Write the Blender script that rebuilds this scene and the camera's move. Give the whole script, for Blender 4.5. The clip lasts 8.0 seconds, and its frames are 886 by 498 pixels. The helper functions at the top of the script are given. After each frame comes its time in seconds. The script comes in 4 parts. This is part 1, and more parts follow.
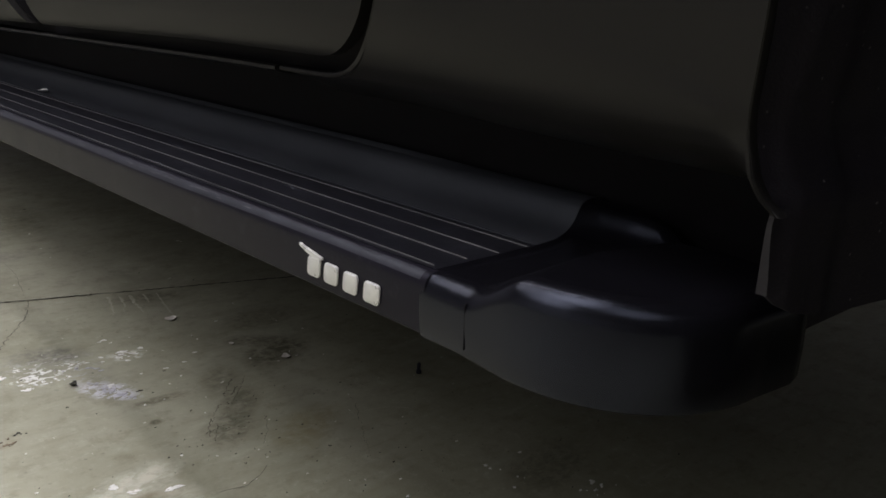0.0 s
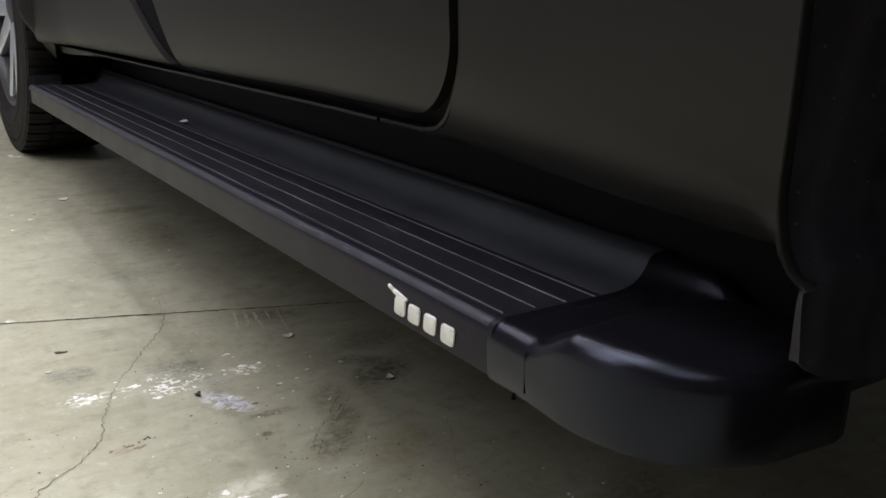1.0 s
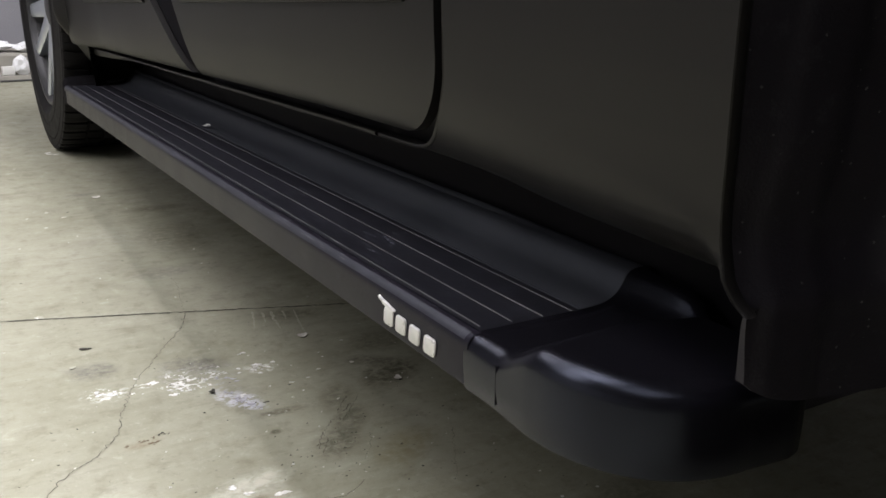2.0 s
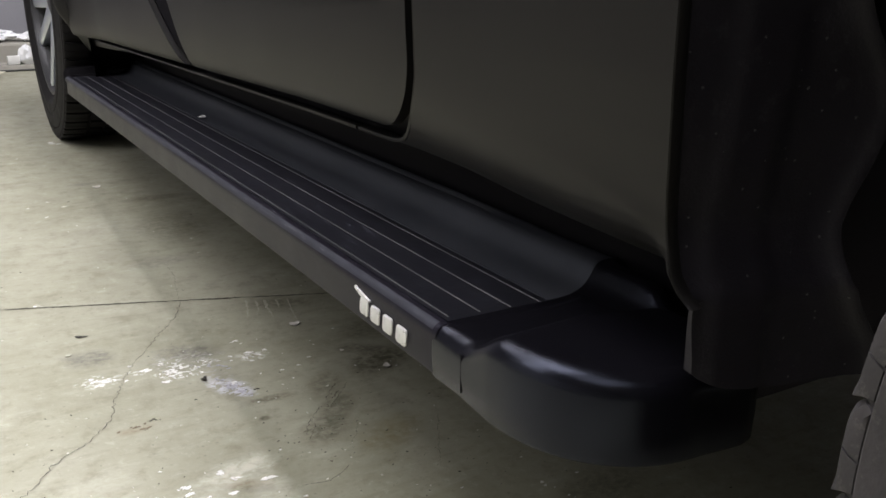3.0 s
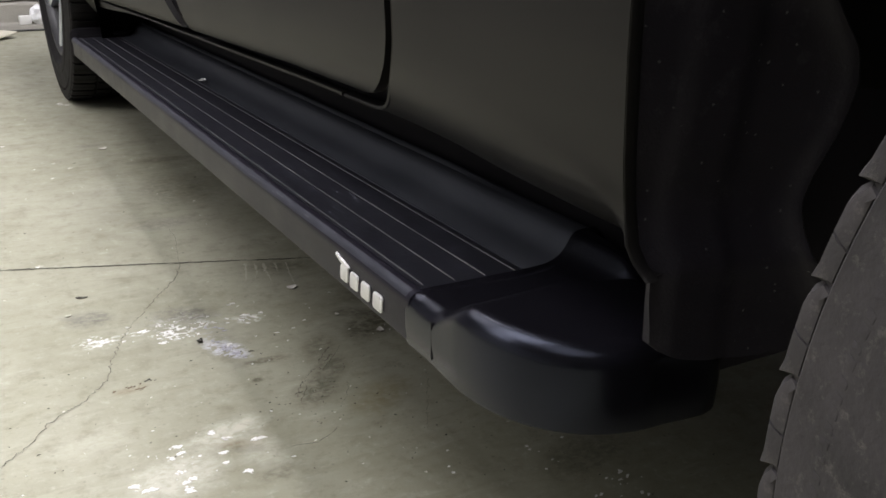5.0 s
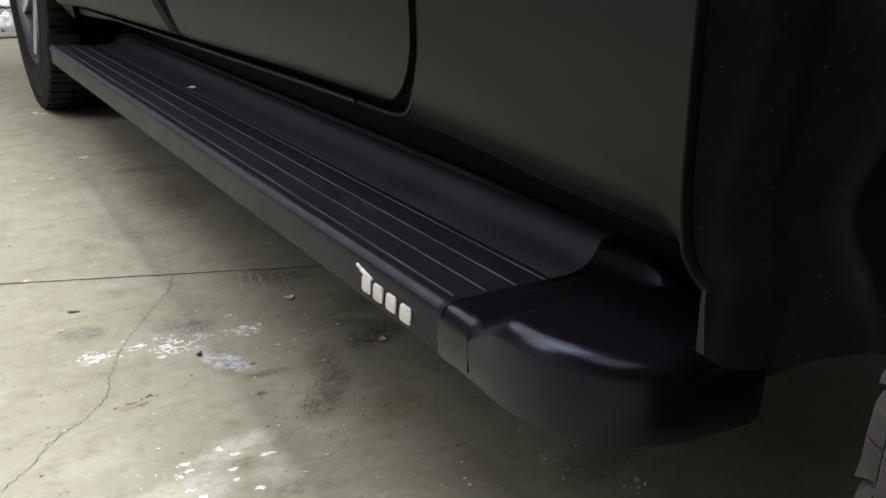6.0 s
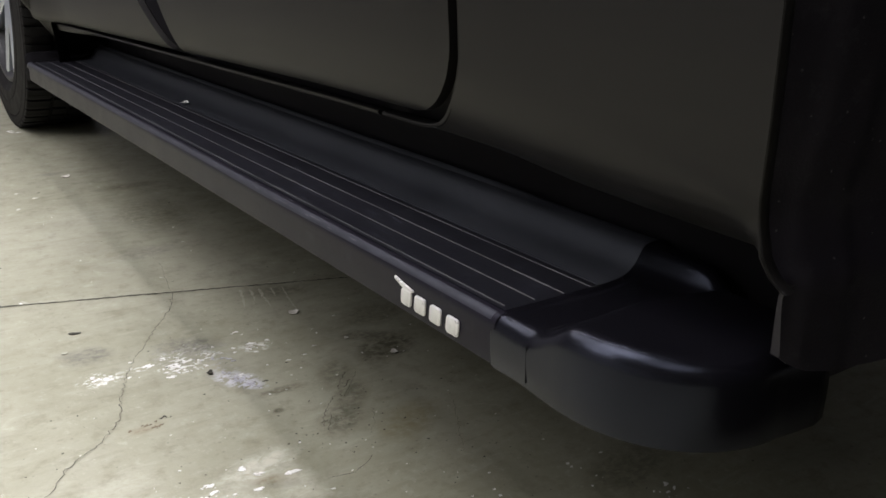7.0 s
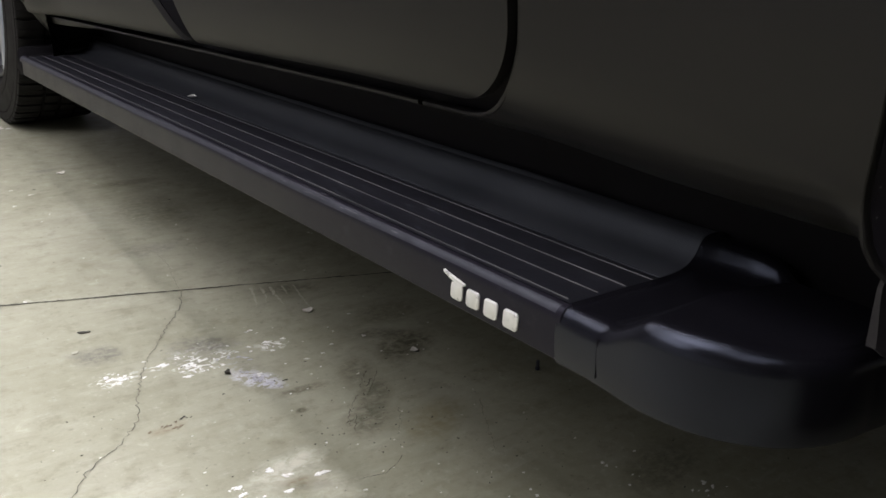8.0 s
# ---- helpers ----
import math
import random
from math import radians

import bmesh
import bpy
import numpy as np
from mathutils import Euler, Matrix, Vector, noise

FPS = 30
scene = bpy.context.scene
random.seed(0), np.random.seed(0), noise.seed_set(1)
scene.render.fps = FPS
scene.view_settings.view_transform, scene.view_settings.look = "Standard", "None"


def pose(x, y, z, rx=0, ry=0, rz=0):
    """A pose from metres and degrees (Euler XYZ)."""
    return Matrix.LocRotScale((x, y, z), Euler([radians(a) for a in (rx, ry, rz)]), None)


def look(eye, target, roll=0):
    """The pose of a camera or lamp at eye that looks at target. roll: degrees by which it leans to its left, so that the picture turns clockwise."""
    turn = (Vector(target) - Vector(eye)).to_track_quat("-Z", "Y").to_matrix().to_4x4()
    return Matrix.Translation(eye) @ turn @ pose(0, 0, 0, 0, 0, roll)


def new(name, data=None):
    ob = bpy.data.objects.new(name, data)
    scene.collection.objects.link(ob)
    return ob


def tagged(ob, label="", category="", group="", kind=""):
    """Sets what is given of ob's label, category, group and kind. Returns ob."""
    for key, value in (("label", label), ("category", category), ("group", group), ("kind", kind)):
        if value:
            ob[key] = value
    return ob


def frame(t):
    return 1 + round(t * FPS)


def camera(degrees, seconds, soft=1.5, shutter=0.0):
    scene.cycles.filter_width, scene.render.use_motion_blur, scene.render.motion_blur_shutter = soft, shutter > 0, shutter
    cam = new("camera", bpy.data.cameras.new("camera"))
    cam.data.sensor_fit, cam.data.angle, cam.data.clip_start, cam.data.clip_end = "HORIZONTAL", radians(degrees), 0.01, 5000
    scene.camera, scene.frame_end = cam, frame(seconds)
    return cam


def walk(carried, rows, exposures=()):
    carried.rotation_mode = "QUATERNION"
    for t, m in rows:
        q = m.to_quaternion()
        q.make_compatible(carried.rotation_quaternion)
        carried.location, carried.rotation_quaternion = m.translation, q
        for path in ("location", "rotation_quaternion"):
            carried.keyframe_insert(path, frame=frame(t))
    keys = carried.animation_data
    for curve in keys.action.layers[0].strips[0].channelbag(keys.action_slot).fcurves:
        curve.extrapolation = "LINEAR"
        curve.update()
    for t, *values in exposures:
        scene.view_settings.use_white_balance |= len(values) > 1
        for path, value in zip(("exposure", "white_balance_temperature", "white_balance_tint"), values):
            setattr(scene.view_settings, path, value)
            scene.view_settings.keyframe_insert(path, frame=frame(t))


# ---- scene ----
# ---------------------------------------------------------------- camera
cam = camera(52.09, 8.0, soft=1.6)
walk(cam, [
    (0.0, pose(-0.3596, -0.3610, 0.5143, 71.692, -2.836, -41.238)),
    (0.5, pose(-0.3588, -0.3855, 0.5372, 72.348, -2.482, -36.499)),
    (1.0, pose(-0.3560, -0.4213, 0.5610, 71.966, -1.766, -32.870)),
    (2.5, pose(-0.3216, -0.4808, 0.5967, 71.256, -1.470, -30.086)),
    (3.0, pose(-0.3151, -0.4968, 0.6009, 70.590, -1.359, -29.776)),
    (3.5, pose(-0.3051, -0.5110, 0.6036, 69.636, -1.467, -29.325)),
    (4.0, pose(-0.2936, -0.5238, 0.6080, 68.651, -1.516, -28.878)),
    (4.5, pose(-0.2843, -0.5240, 0.6099, 68.240, -1.502, -28.353)),
    (6.0, pose(-0.3233, -0.4801, 0.6060, 68.545, -1.500, -30.713)),
    (6.5, pose(-0.3510, -0.4562, 0.6084, 69.136, -1.259, -32.503)),
    (7.0, pose(-0.3763, -0.4391, 0.6033, 69.184, -0.869, -33.470)),
    (7.5, pose(-0.3953, -0.4171, 0.5973, 69.448, -0.789, -34.647)),
    (8.0, pose(-0.4182, -0.3865, 0.5859, 69.328, -1.411, -34.924)),
], exposures=[
    (0.0, -0.47), (0.5, -0.27), (1.0, -0.1), (2.5, 0.0), (4.5, 0.03), (6.0, -0.04), (8.0, -0.08),
])

# ---------------------------------------------------------------- light
world = bpy.data.worlds.new("garage_air")
world.use_nodes = True
world.node_tree.nodes["Background"].inputs["Color"].default_value = (0.62, 0.72, 1.0, 1)
world.node_tree.nodes["Background"].inputs["Strength"].default_value = 0.02
scene.world = world


def area(name, x, y, z, sx, sy, watts, colour, target=None):
    d = bpy.data.lights.new(name, "AREA")
    d.shape, d.size, d.size_y, d.energy, d.color = "RECTANGLE", sx, sy, watts, colour
    o = new(name, d)
    o.matrix_world = look((x, y, z), target or (x, y + 0.0001, z - 1))
    return o


# all out of view; the two at y -0.95 are added to light the cap's rim
LAMPS = [(0.45, -0.95, 62, 0.8), (0.45, 0.75, 72, 0.8), (0.45, 2.45, 58, 0.8), (-0.95, -0.95, 12, 1.3), (-0.95, 0.75, 42, 1.3), (-0.95, 2.45, 24, 1.3), (-2.4, 1.3, 35, 1.3), (-3.9, 1.6, 29, 1.3)]
for lamp_x, lamp_y, watts, wide in LAMPS:
    area("ceiling_lamp_light", lamp_x, lamp_y, 2.60, wide, 1.4, watts, (0.985, 0.95, 1.0))

# ---------------------------------------------------------------- materials
def nodes_of(name):
    m = bpy.data.materials.new(name)
    m.use_nodes = True
    nt = m.node_tree
    return m, nt, nt.nodes["Principled BSDF"]


def add(nt, kind, **inputs):
    n = nt.nodes.new(kind)
    for k, v in inputs.items():
        n.inputs[k.replace("_", " ")].default_value = v
    return n


def noise_tex(nt, scale, detail=4.0, rough=0.55, vec=None):
    n = add(nt, "ShaderNodeTexNoise", Scale=scale, Detail=detail, Roughness=rough)
    nt.links.new((vec or nt.nodes.get("Coord") or coord(nt)).outputs["Object"], n.inputs["Vector"])
    return n


def coord(nt):
    c = nt.nodes.new("ShaderNodeTexCoord")
    c.name = "Coord"
    return c


def ramp(nt, src, stops):
    r = nt.nodes.new("ShaderNodeValToRGB")
    el = r.color_ramp.elements
    while len(el) < len(stops):
        el.new(0.5)
    for e, (p, c) in zip(el, stops):
        e.position = p
        e.color = (*c, 1) if len(c) == 3 else c
    nt.links.new(src, r.inputs["Fac"])
    return r


def mix(nt, fac, a, b, mode="MIX"):
    m = nt.nodes.new("ShaderNodeMix")
    m.data_type, m.blend_type = "RGBA", mode
    ins = [i for i in m.inputs if i.enabled]
    for s, val in zip(ins, (fac, a, b)):
        if hasattr(val, "is_output"):
            nt.links.new(val, s)
        elif isinstance(val, (int, float)):
            s.default_value = val
        else:
            s.default_value = (*val, 1)
    return [o for o in m.outputs if o.enabled][0]


def bump(nt, bsdf, height, strength, dist):
    b = add(nt, "ShaderNodeBump", Strength=strength, Distance=dist)
    nt.links.new(height, b.inputs["Height"])
    nt.links.new(b.outputs["Normal"], bsdf.inputs["Normal"])


def grey(v):
    return (v, v, v)


def surface(name, dark, light, scale, rough, rough_var=0.1, grain=300.0, relief=0.15, metal=0.0, dust=None, dist=0.001, gloss=0.5, tint=None, wear=None):
    """Two-scale mottled colour, fine grain relief, optional fine dust specks."""
    m, nt, b = nodes_of(name)
    big, fine = noise_tex(nt, scale, 5), noise_tex(nt, grain, 3)
    col = ramp(nt, big.outputs["Fac"], [(0.3, dark), (0.7, light)]).outputs["Color"]
    if wear:
        w_amount, w_tone, w_scale = wear
        wn = noise_tex(nt, w_scale, 8, 0.75)
        col = mix(nt, ramp(nt, wn.outputs["Fac"], [(0.56, grey(0)), (0.68, grey(w_amount))]).outputs["Color"], col, w_tone)
    if dust:
        amount, tone, size, near, far = (*dust, 0.05, 0.11)[:5] if len(dust) == 3 else dust
        v = add(nt, "ShaderNodeTexVoronoi", Scale=size)
        torn = add(nt, "ShaderNodeTexNoise", Scale=size * 3.0, Detail=3.0, Roughness=0.7)
        nt.links.new(nt.nodes["Coord"].outputs["Object"], torn.inputs["Vector"])
        shift = add(nt, "ShaderNodeVectorMath")
        shift.operation = "MULTIPLY_ADD"
        shift.inputs[1].default_value = (0.5 / size,) * 3
        nt.links.new(torn.outputs["Color"], shift.inputs[0])
        nt.links.new(nt.nodes["Coord"].outputs["Object"], shift.inputs[2])
        nt.links.new(shift.outputs["Vector"], v.inputs["Vector"])
        spot = ramp(nt, v.outputs["Distance"], [(near, grey(1)), (far, grey(0))])
        thin = ramp(nt, v.outputs["Color"], [(1.0 - amount, grey(0)), (min(1.0, 1.01 - amount), grey(1))])
        both = mix(nt, 1.0, spot.outputs["Color"], thin.outputs["Color"], "MULTIPLY")
        col = mix(nt, both, col, tone)
    nt.links.new(col, b.inputs["Base Color"])
    rr = ramp(nt, big.outputs["Fac"], [(0.25, grey(max(0.02, rough - rough_var))), (0.75, grey(min(1, rough + rough_var)))])
    nt.links.new(rr.outputs["Color"], b.inputs["Roughness"])
    b.inputs["Metallic"].default_value = metal
    b.inputs["Specular IOR Level"].default_value = gloss
    if tint:
        b.inputs["Specular Tint"].default_value = (*tint, 1)
    bump(nt, b, fine.outputs["Fac"], relief, dist)
    return m


def concrete_floor():
    m, nt, b = nodes_of("stained_concrete")
    here = coord(nt).outputs["Object"]
    wide = noise_tex(nt, 1.4, 6, 0.6)
    mid = noise_tex(nt, 7.0, 9, 0.68)
    cloud = noise_tex(nt, 27.0, 9, 0.72)
    fine = noise_tex(nt, 260.0, 5, 0.65)
    base = ramp(nt, mid.outputs["Fac"], [(0.30, (0.215, 0.208, 0.150)), (0.5, (0.300, 0.293, 0.222)), (0.70, (0.345, 0.337, 0.272))])
    c = mix(nt, 0.40, base.outputs["Color"], ramp(nt, wide.outputs["Fac"], [(0.35, (0.205, 0.198, 0.135)), (0.65, (0.400, 0.391, 0.328))]).outputs["Color"])
    # trowel sweeps: long faint streaks
    stretch = nt.nodes.new("ShaderNodeMapping")
    stretch.inputs["Rotation"].default_value = (0, 0, 0.45)
    stretch.inputs["Scale"].default_value = (1.0, 4.5, 1.0)
    nt.links.new(here, stretch.inputs["Vector"])
    sweepn = add(nt, "ShaderNodeTexNoise", Scale=11.0, Detail=7.0, Roughness=0.66, Distortion=0.6)
    nt.links.new(stretch.outputs["Vector"], sweepn.inputs["Vector"])
    c = mix(nt, ramp(nt, sweepn.outputs["Fac"], [(0.54, grey(0)), (0.66, grey(0.28))]).outputs["Color"], c, (0.175, 0.168, 0.115))
    c = mix(nt, ramp(nt, sweepn.outputs["Fac"], [(0.28, grey(0.30)), (0.44, grey(0))]).outputs["Color"], c, (0.46, 0.45, 0.385))
    c = mix(nt, ramp(nt, cloud.outputs["Fac"], [(0.54, grey(0)), (0.63, grey(0.26))]).outputs["Color"], c, (0.135, 0.130, 0.087))
    c = mix(nt, ramp(nt, cloud.outputs["Fac"], [(0.33, grey(0.34)), (0.40, grey(0))]).outputs["Color"], c, (0.45, 0.44, 0.375))
    fleck = noise_tex(nt, 85.0, 9, 0.72)
    c = mix(nt, ramp(nt, fleck.outputs["Fac"], [(0.55, grey(0)), (0.64, grey(0.28))]).outputs["Color"], c, (0.15, 0.145, 0.10))
    c = mix(nt, ramp(nt, fleck.outputs["Fac"], [(0.34, grey(0.34)), (0.43, grey(0))]).outputs["Color"], c, (0.44, 0.43, 0.365))

    def spots(scale, d0, d1, keep, tone, amount):
        v = add(nt, "ShaderNodeTexVoronoi", Scale=scale)
        nt.links.new(here, v.inputs["Vector"])
        spot = ramp(nt, v.outputs["Distance"], [(d0, grey(1)), (d1, grey(0))])
        thin = ramp(nt, v.outputs["Color"], [(keep, grey(0)), (keep + 0.02, grey(amount))])
        return mix(nt, mix(nt, 1.0, spot.outputs["Color"], thin.outputs["Color"], "MULTIPLY"), c, tone)
    c = spots(34.0, 0.05, 0.13, 0.80, (0.07, 0.063, 0.045), 0.32)
    c = spots(90.0, 0.08, 0.22, 0.78, (0.11, 0.10, 0.075), 0.45)
    c = spots(52.0, 0.05, 0.12, 0.90, (0.62, 0.61, 0.55), 0.7)

    # shreds that break up stains and dried paint
    shred = nt.nodes.new("ShaderNodeMapping")
    shred.inputs["Rotation"].default_value = (0, 0, 0.35)
    shred.inputs["Scale"].default_value = (1.0, 1.5, 1.0)
    nt.links.new(here, shred.inputs["Vector"])
    tear = add(nt, "ShaderNodeTexNoise", Scale=78.0, Detail=6.0, Roughness=0.62, Distortion=0.8)
    nt.links.new(shred.outputs["Vector"], tear.inputs["Vector"])
    bits = ramp(nt, tear.outputs["Fac"], [(0.53, grey(0)), (0.585, grey(1))]).outputs["Color"]
    broad = ramp(nt, tear.outputs["Fac"], [(0.44, grey(0)), (0.52, grey(1))]).outputs["Color"]
    patchy = ramp(nt, mix(nt, 0.5, tear.outputs["Fac"], fleck.outputs["Fac"]), [(0.42, grey(0.25)), (0.56, grey(1))]).outputs["Color"]

    def blotch(x, y, sx, sy, turn, tone, amount, rag=0.55, torn=None):
        """A stain with a ragged soft rim of its own, at a place on the floor; torn breaks it into shreds."""
        mp = nt.nodes.new("ShaderNodeMapping")
        mp.vector_type = "TEXTURE"
        mp.inputs["Location"].default_value = (x, y, 0)
        mp.inputs["Rotation"].default_value = (0, 0, turn)
        mp.inputs["Scale"].default_value = (sx, sy, 1)
        nt.links.new(here, mp.inputs["Vector"])
        ln = nt.nodes.new("ShaderNodeVectorMath")
        ln.operation = "LENGTH"
        nt.links.new(mp.outputs["Vector"], ln.inputs[0])
        ma = nt.nodes.new("ShaderNodeMath")
        ma.operation = "MULTIPLY_ADD"
        nt.links.new(cloud.outputs["Fac"], ma.inputs[0])
        ma.inputs[1].default_value = rag * 2.4
        nt.links.new(ln.outputs["Value"], ma.inputs[2])
        f = ramp(nt, ma.outputs["Value"], [(0.48, grey(amount)), (0.74, grey(0))])
        ad = nt.nodes.new("ShaderNodeMath")
        ad.operation = "MULTIPLY"
        ad.inputs[1].default_value = 0.62
        nt.links.new(ma.outputs["Value"], ad.inputs[0])
        nt.links.new(ad.outputs["Value"], f.inputs["Fac"])
        cover = f.outputs["Color"]
        if torn:
            cover = mix(nt, 1.0, cover, torn, "MULTIPLY")
        return mix(nt, cover, c, tone)
    dark, wet, pale, brown = (0.112, 0.108, 0.092), (0.085, 0.078, 0.05), (0.52, 0.51, 0.44), (0.17, 0.125, 0.07)
    for x, y, sx, sy, turn, tone, amount in (
            (-0.160, 0.785, 0.058, 0.044, -0.35, dark, 0.7), (-0.026, 0.742, 0.075, 0.046, -0.3, dark, 0.75), (-0.045, 0.700, 0.060, 0.030, -0.3, dark, 0.4), (0.035, 0.553, 0.060, 0.016, -0.05, wet, 0.7), (0.011, 0.507, 0.016, 0.010, 0.0, wet, 0.8),
            (0.070, 0.445, 0.070, 0.045, 0.6, wet, 0.62), (0.105, 0.492, 0.070, 0.040, 0.9, wet, 0.6), (0.115, 0.560, 0.075, 0.040, 0.9, wet, 0.45), (-0.050, 0.362, 0.045, 0.016, -0.5, wet, 0.6), (0.140, 0.400, 0.090, 0.050, 0.5, (0.20, 0.17, 0.085), 0.5), (-0.035, 0.300, 0.036, 0.022, 0.2, wet, 0.5), (-0.055, 0.375, 0.050, 0.015, -0.4, brown, 0.5),
            (0.215, 0.590, 0.095, 0.055, 0.4, wet, 0.9), (0.205, 0.640, 0.060, 0.030, -0.5, (0.06, 0.052, 0.036), 0.6), (0.160, 0.860, 0.10, 0.04, -0.3, wet, 0.55), (0.250, 0.700, 0.10, 0.06, 0.2, wet, 0.5), (-0.143, 0.553, 0.040, 0.014, 0.1, brown, 0.5),
            (-0.050, 0.412, 0.050, 0.018, 0.2, pale, 0.5), (-0.035, 0.350, 0.040, 0.060, 0.0, pale, 0.4), (-0.130, 0.350, 0.080, 0.050, 0.3, pale, 0.4), (-0.205, 0.450, 0.080, 0.040, 0.0, pale, 0.25),
            (0.110, 1.360, 0.14, 0.18, 0.0, wet, 0.45), (-0.030, 1.440, 0.12, 0.10, 0.0, pale, 0.25), (0.125, 1.580, 0.12, 0.035, 0.0, wet, 0.6), (-0.010, 1.765, 0.06, 0.022, 0.0, dark, 0.45), (0.300, 0.180, 0.12, 0.06, 0.3, wet, 0.5), (0.03, 1.15, 0.10, 0.05, 0.1, dark, 0.35)):
        c = blotch(x, y, sx, sy, turn, tone, min(1.0, amount * 1.15), 0.38, patchy)
    # dried paint: white spatter and a violet smear
    white, violet, ash = (0.72, 0.72, 0.70), (0.56, 0.56, 0.63), (0.40, 0.39, 0.37)
    for x, y, sx, sy, turn, tone, amount, torn in (
            (-0.035, 0.712, 0.090, 0.050, -0.35, ash, 0.7, bits), (-0.060, 0.688, 0.046, 0.030, -0.4, white, 0.95, bits), (-0.030, 0.698, 0.050, 0.024, -0.2, white, 0.8, bits),
            (-0.158, 0.706, 0.046, 0.030, -0.2, white, 0.9, bits), (-0.103, 0.708, 0.036, 0.012, -0.2, white, 0.8, bits), (0.054, 0.688, 0.030, 0.024, -0.5, white, 0.8, bits),
            (-0.004, 0.610, 0.052, 0.030, -1.0, violet, 0.95, broad), (0.004, 0.590, 0.036, 0.018, -0.8, violet, 0.9, broad), (-0.010, 0.650, 0.036, 0.030, -0.6, ash, 0.7, bits),
            (-0.060, 0.405, 0.075, 0.034, 0.2, (0.50, 0.49, 0.42), 0.8, patchy), (-0.130, 0.340, 0.080, 0.055, 0.3, (0.47, 0.46, 0.395), 0.7, patchy)):
        c = blotch(x, y, sx, sy, turn, tone, amount, 0.30, torn)
    c = mix(nt, 1.0, c, (0.985, 1.0, 0.965), "MULTIPLY")
    nt.links.new(c, b.inputs["Base Color"])
    rr = ramp(nt, cloud.outputs["Fac"], [(0.3, grey(0.40)), (0.7, grey(0.72))])
    nt.links.new(rr.outputs["Color"], b.inputs["Roughness"])
    bump(nt, b, mix(nt, 0.5, cloud.outputs["Fac"], fine.outputs["Fac"]), 0.35, 0.002)
    return m


FLOOR = concrete_floor()
PAINT = surface("matt_black_paint", (0.0112, 0.0106, 0.0104), (0.0142, 0.0135, 0.0131), 3.0, 0.40, 0.03, 900, 0.04, dust=(0.02, (0.35, 0.35, 0.33), 60), gloss=0.158)
TRIM = surface("black_trim", (0.008, 0.008, 0.009), (0.012, 0.012, 0.013), 8.0, 0.5, 0.06, 600, 0.1)
BOARD = surface("powder_coated_black", (0.0108, 0.0098, 0.0142), (0.0138, 0.0126, 0.0178), 9.0, 0.33, 0.05, 700, 0.12, dust=(0.02, (0.3, 0.3, 0.3), 70), gloss=0.10, tint=(0.66, 0.70, 1.0), wear=(0.30, (0.045, 0.044, 0.054), 30.0))
TREAD = surface("scuffed_black_tread", (0.0075, 0.0075, 0.0100), (0.0120, 0.0120, 0.0160), 30.0, 0.42, 0.05, 420, 0.3, dust=(0.05, (0.12, 0.12, 0.14), 90), gloss=0.36, tint=(0.80, 0.84, 1.0), wear=(0.50, (0.046, 0.048, 0.064), 42.0))
# paler than the board: the bluish edge highlight is put into this colour
LITEDGE = surface("lit_worn_edge_coating", (0.0165, 0.0170, 0.0220), (0.036, 0.037, 0.046), 22.0, 0.40, 0.08, 500, 0.15, gloss=0.3, tint=(0.8, 0.85, 1.0))
SCUFF = surface("pale_scuffed_coating", (0.030, 0.031, 0.039), (0.085, 0.087, 0.102), 70.0, 0.5, 0.1, 500, 0.2)
TREADSCUFF = surface("scuffed_tread_marks", (0.012, 0.0128, 0.018), (0.050, 0.053, 0.070), 60.0, 0.5, 0.1, 500, 0.2)
KICK = surface("dusty_black_plastic", (0.032, 0.0345, 0.041), (0.050, 0.053, 0.062), 9.0, 0.5, 0.06, 600, 0.15, gloss=0.34, tint=(0.78, 0.87, 1.0))
CAP = surface("moulded_black_plastic", (0.0052, 0.0050, 0.0068), (0.0070, 0.0067, 0.0090), 10.0, 0.20, 0.03, 800, 0.12, dust=(0.03, (0.35, 0.35, 0.34), 55), gloss=0.33, tint=(0.66, 0.75, 1.0))
LINE = surface("worn_strip_edge", (0.030, 0.030, 0.033), (0.108, 0.107, 0.112), 9.0, 0.4, 0.1, 500, 0.1)
LINER = surface("dusty_liner_plastic", (0.024, 0.0215, 0.0270), (0.036, 0.0325, 0.0390), 12.0, 0.55, 0.1, 500, 0.3, gloss=0.25)
HANGFLAP = surface("black_flap_rubber", (0.0125, 0.0112, 0.0150), (0.0195, 0.0175, 0.0228), 12.0, 0.5, 0.1, 500, 0.3, dust=(0.24, (0.20, 0.19, 0.185), 150, 0.04, 0.20), gloss=0.3, wear=(0.6, (0.044, 0.041, 0.047), 45.0))
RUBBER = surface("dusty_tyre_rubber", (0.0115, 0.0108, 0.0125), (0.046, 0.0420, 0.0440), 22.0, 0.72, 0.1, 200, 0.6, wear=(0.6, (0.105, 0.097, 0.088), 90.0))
# same rubber darkened: the rear tyre's shade under the body is in its colour
SHADEDRUBBER = surface("shaded_tyre_rubber", (0.0055, 0.0050, 0.0053), (0.0105, 0.0096, 0.0100), 20.0, 0.7, 0.1, 260, 0.3, gloss=0.2)
CHROME = surface("bright_badge", (0.66, 0.66, 0.66), (0.80, 0.80, 0.80), 90.0, 0.30, 0.06, 900, 0.05, metal=0.35)
ALLOY = surface("polished_alloy", (0.72, 0.77, 0.83), (0.82, 0.87, 0.93), 20.0, 0.34, 0.06, 700, 0.04, metal=1.0)
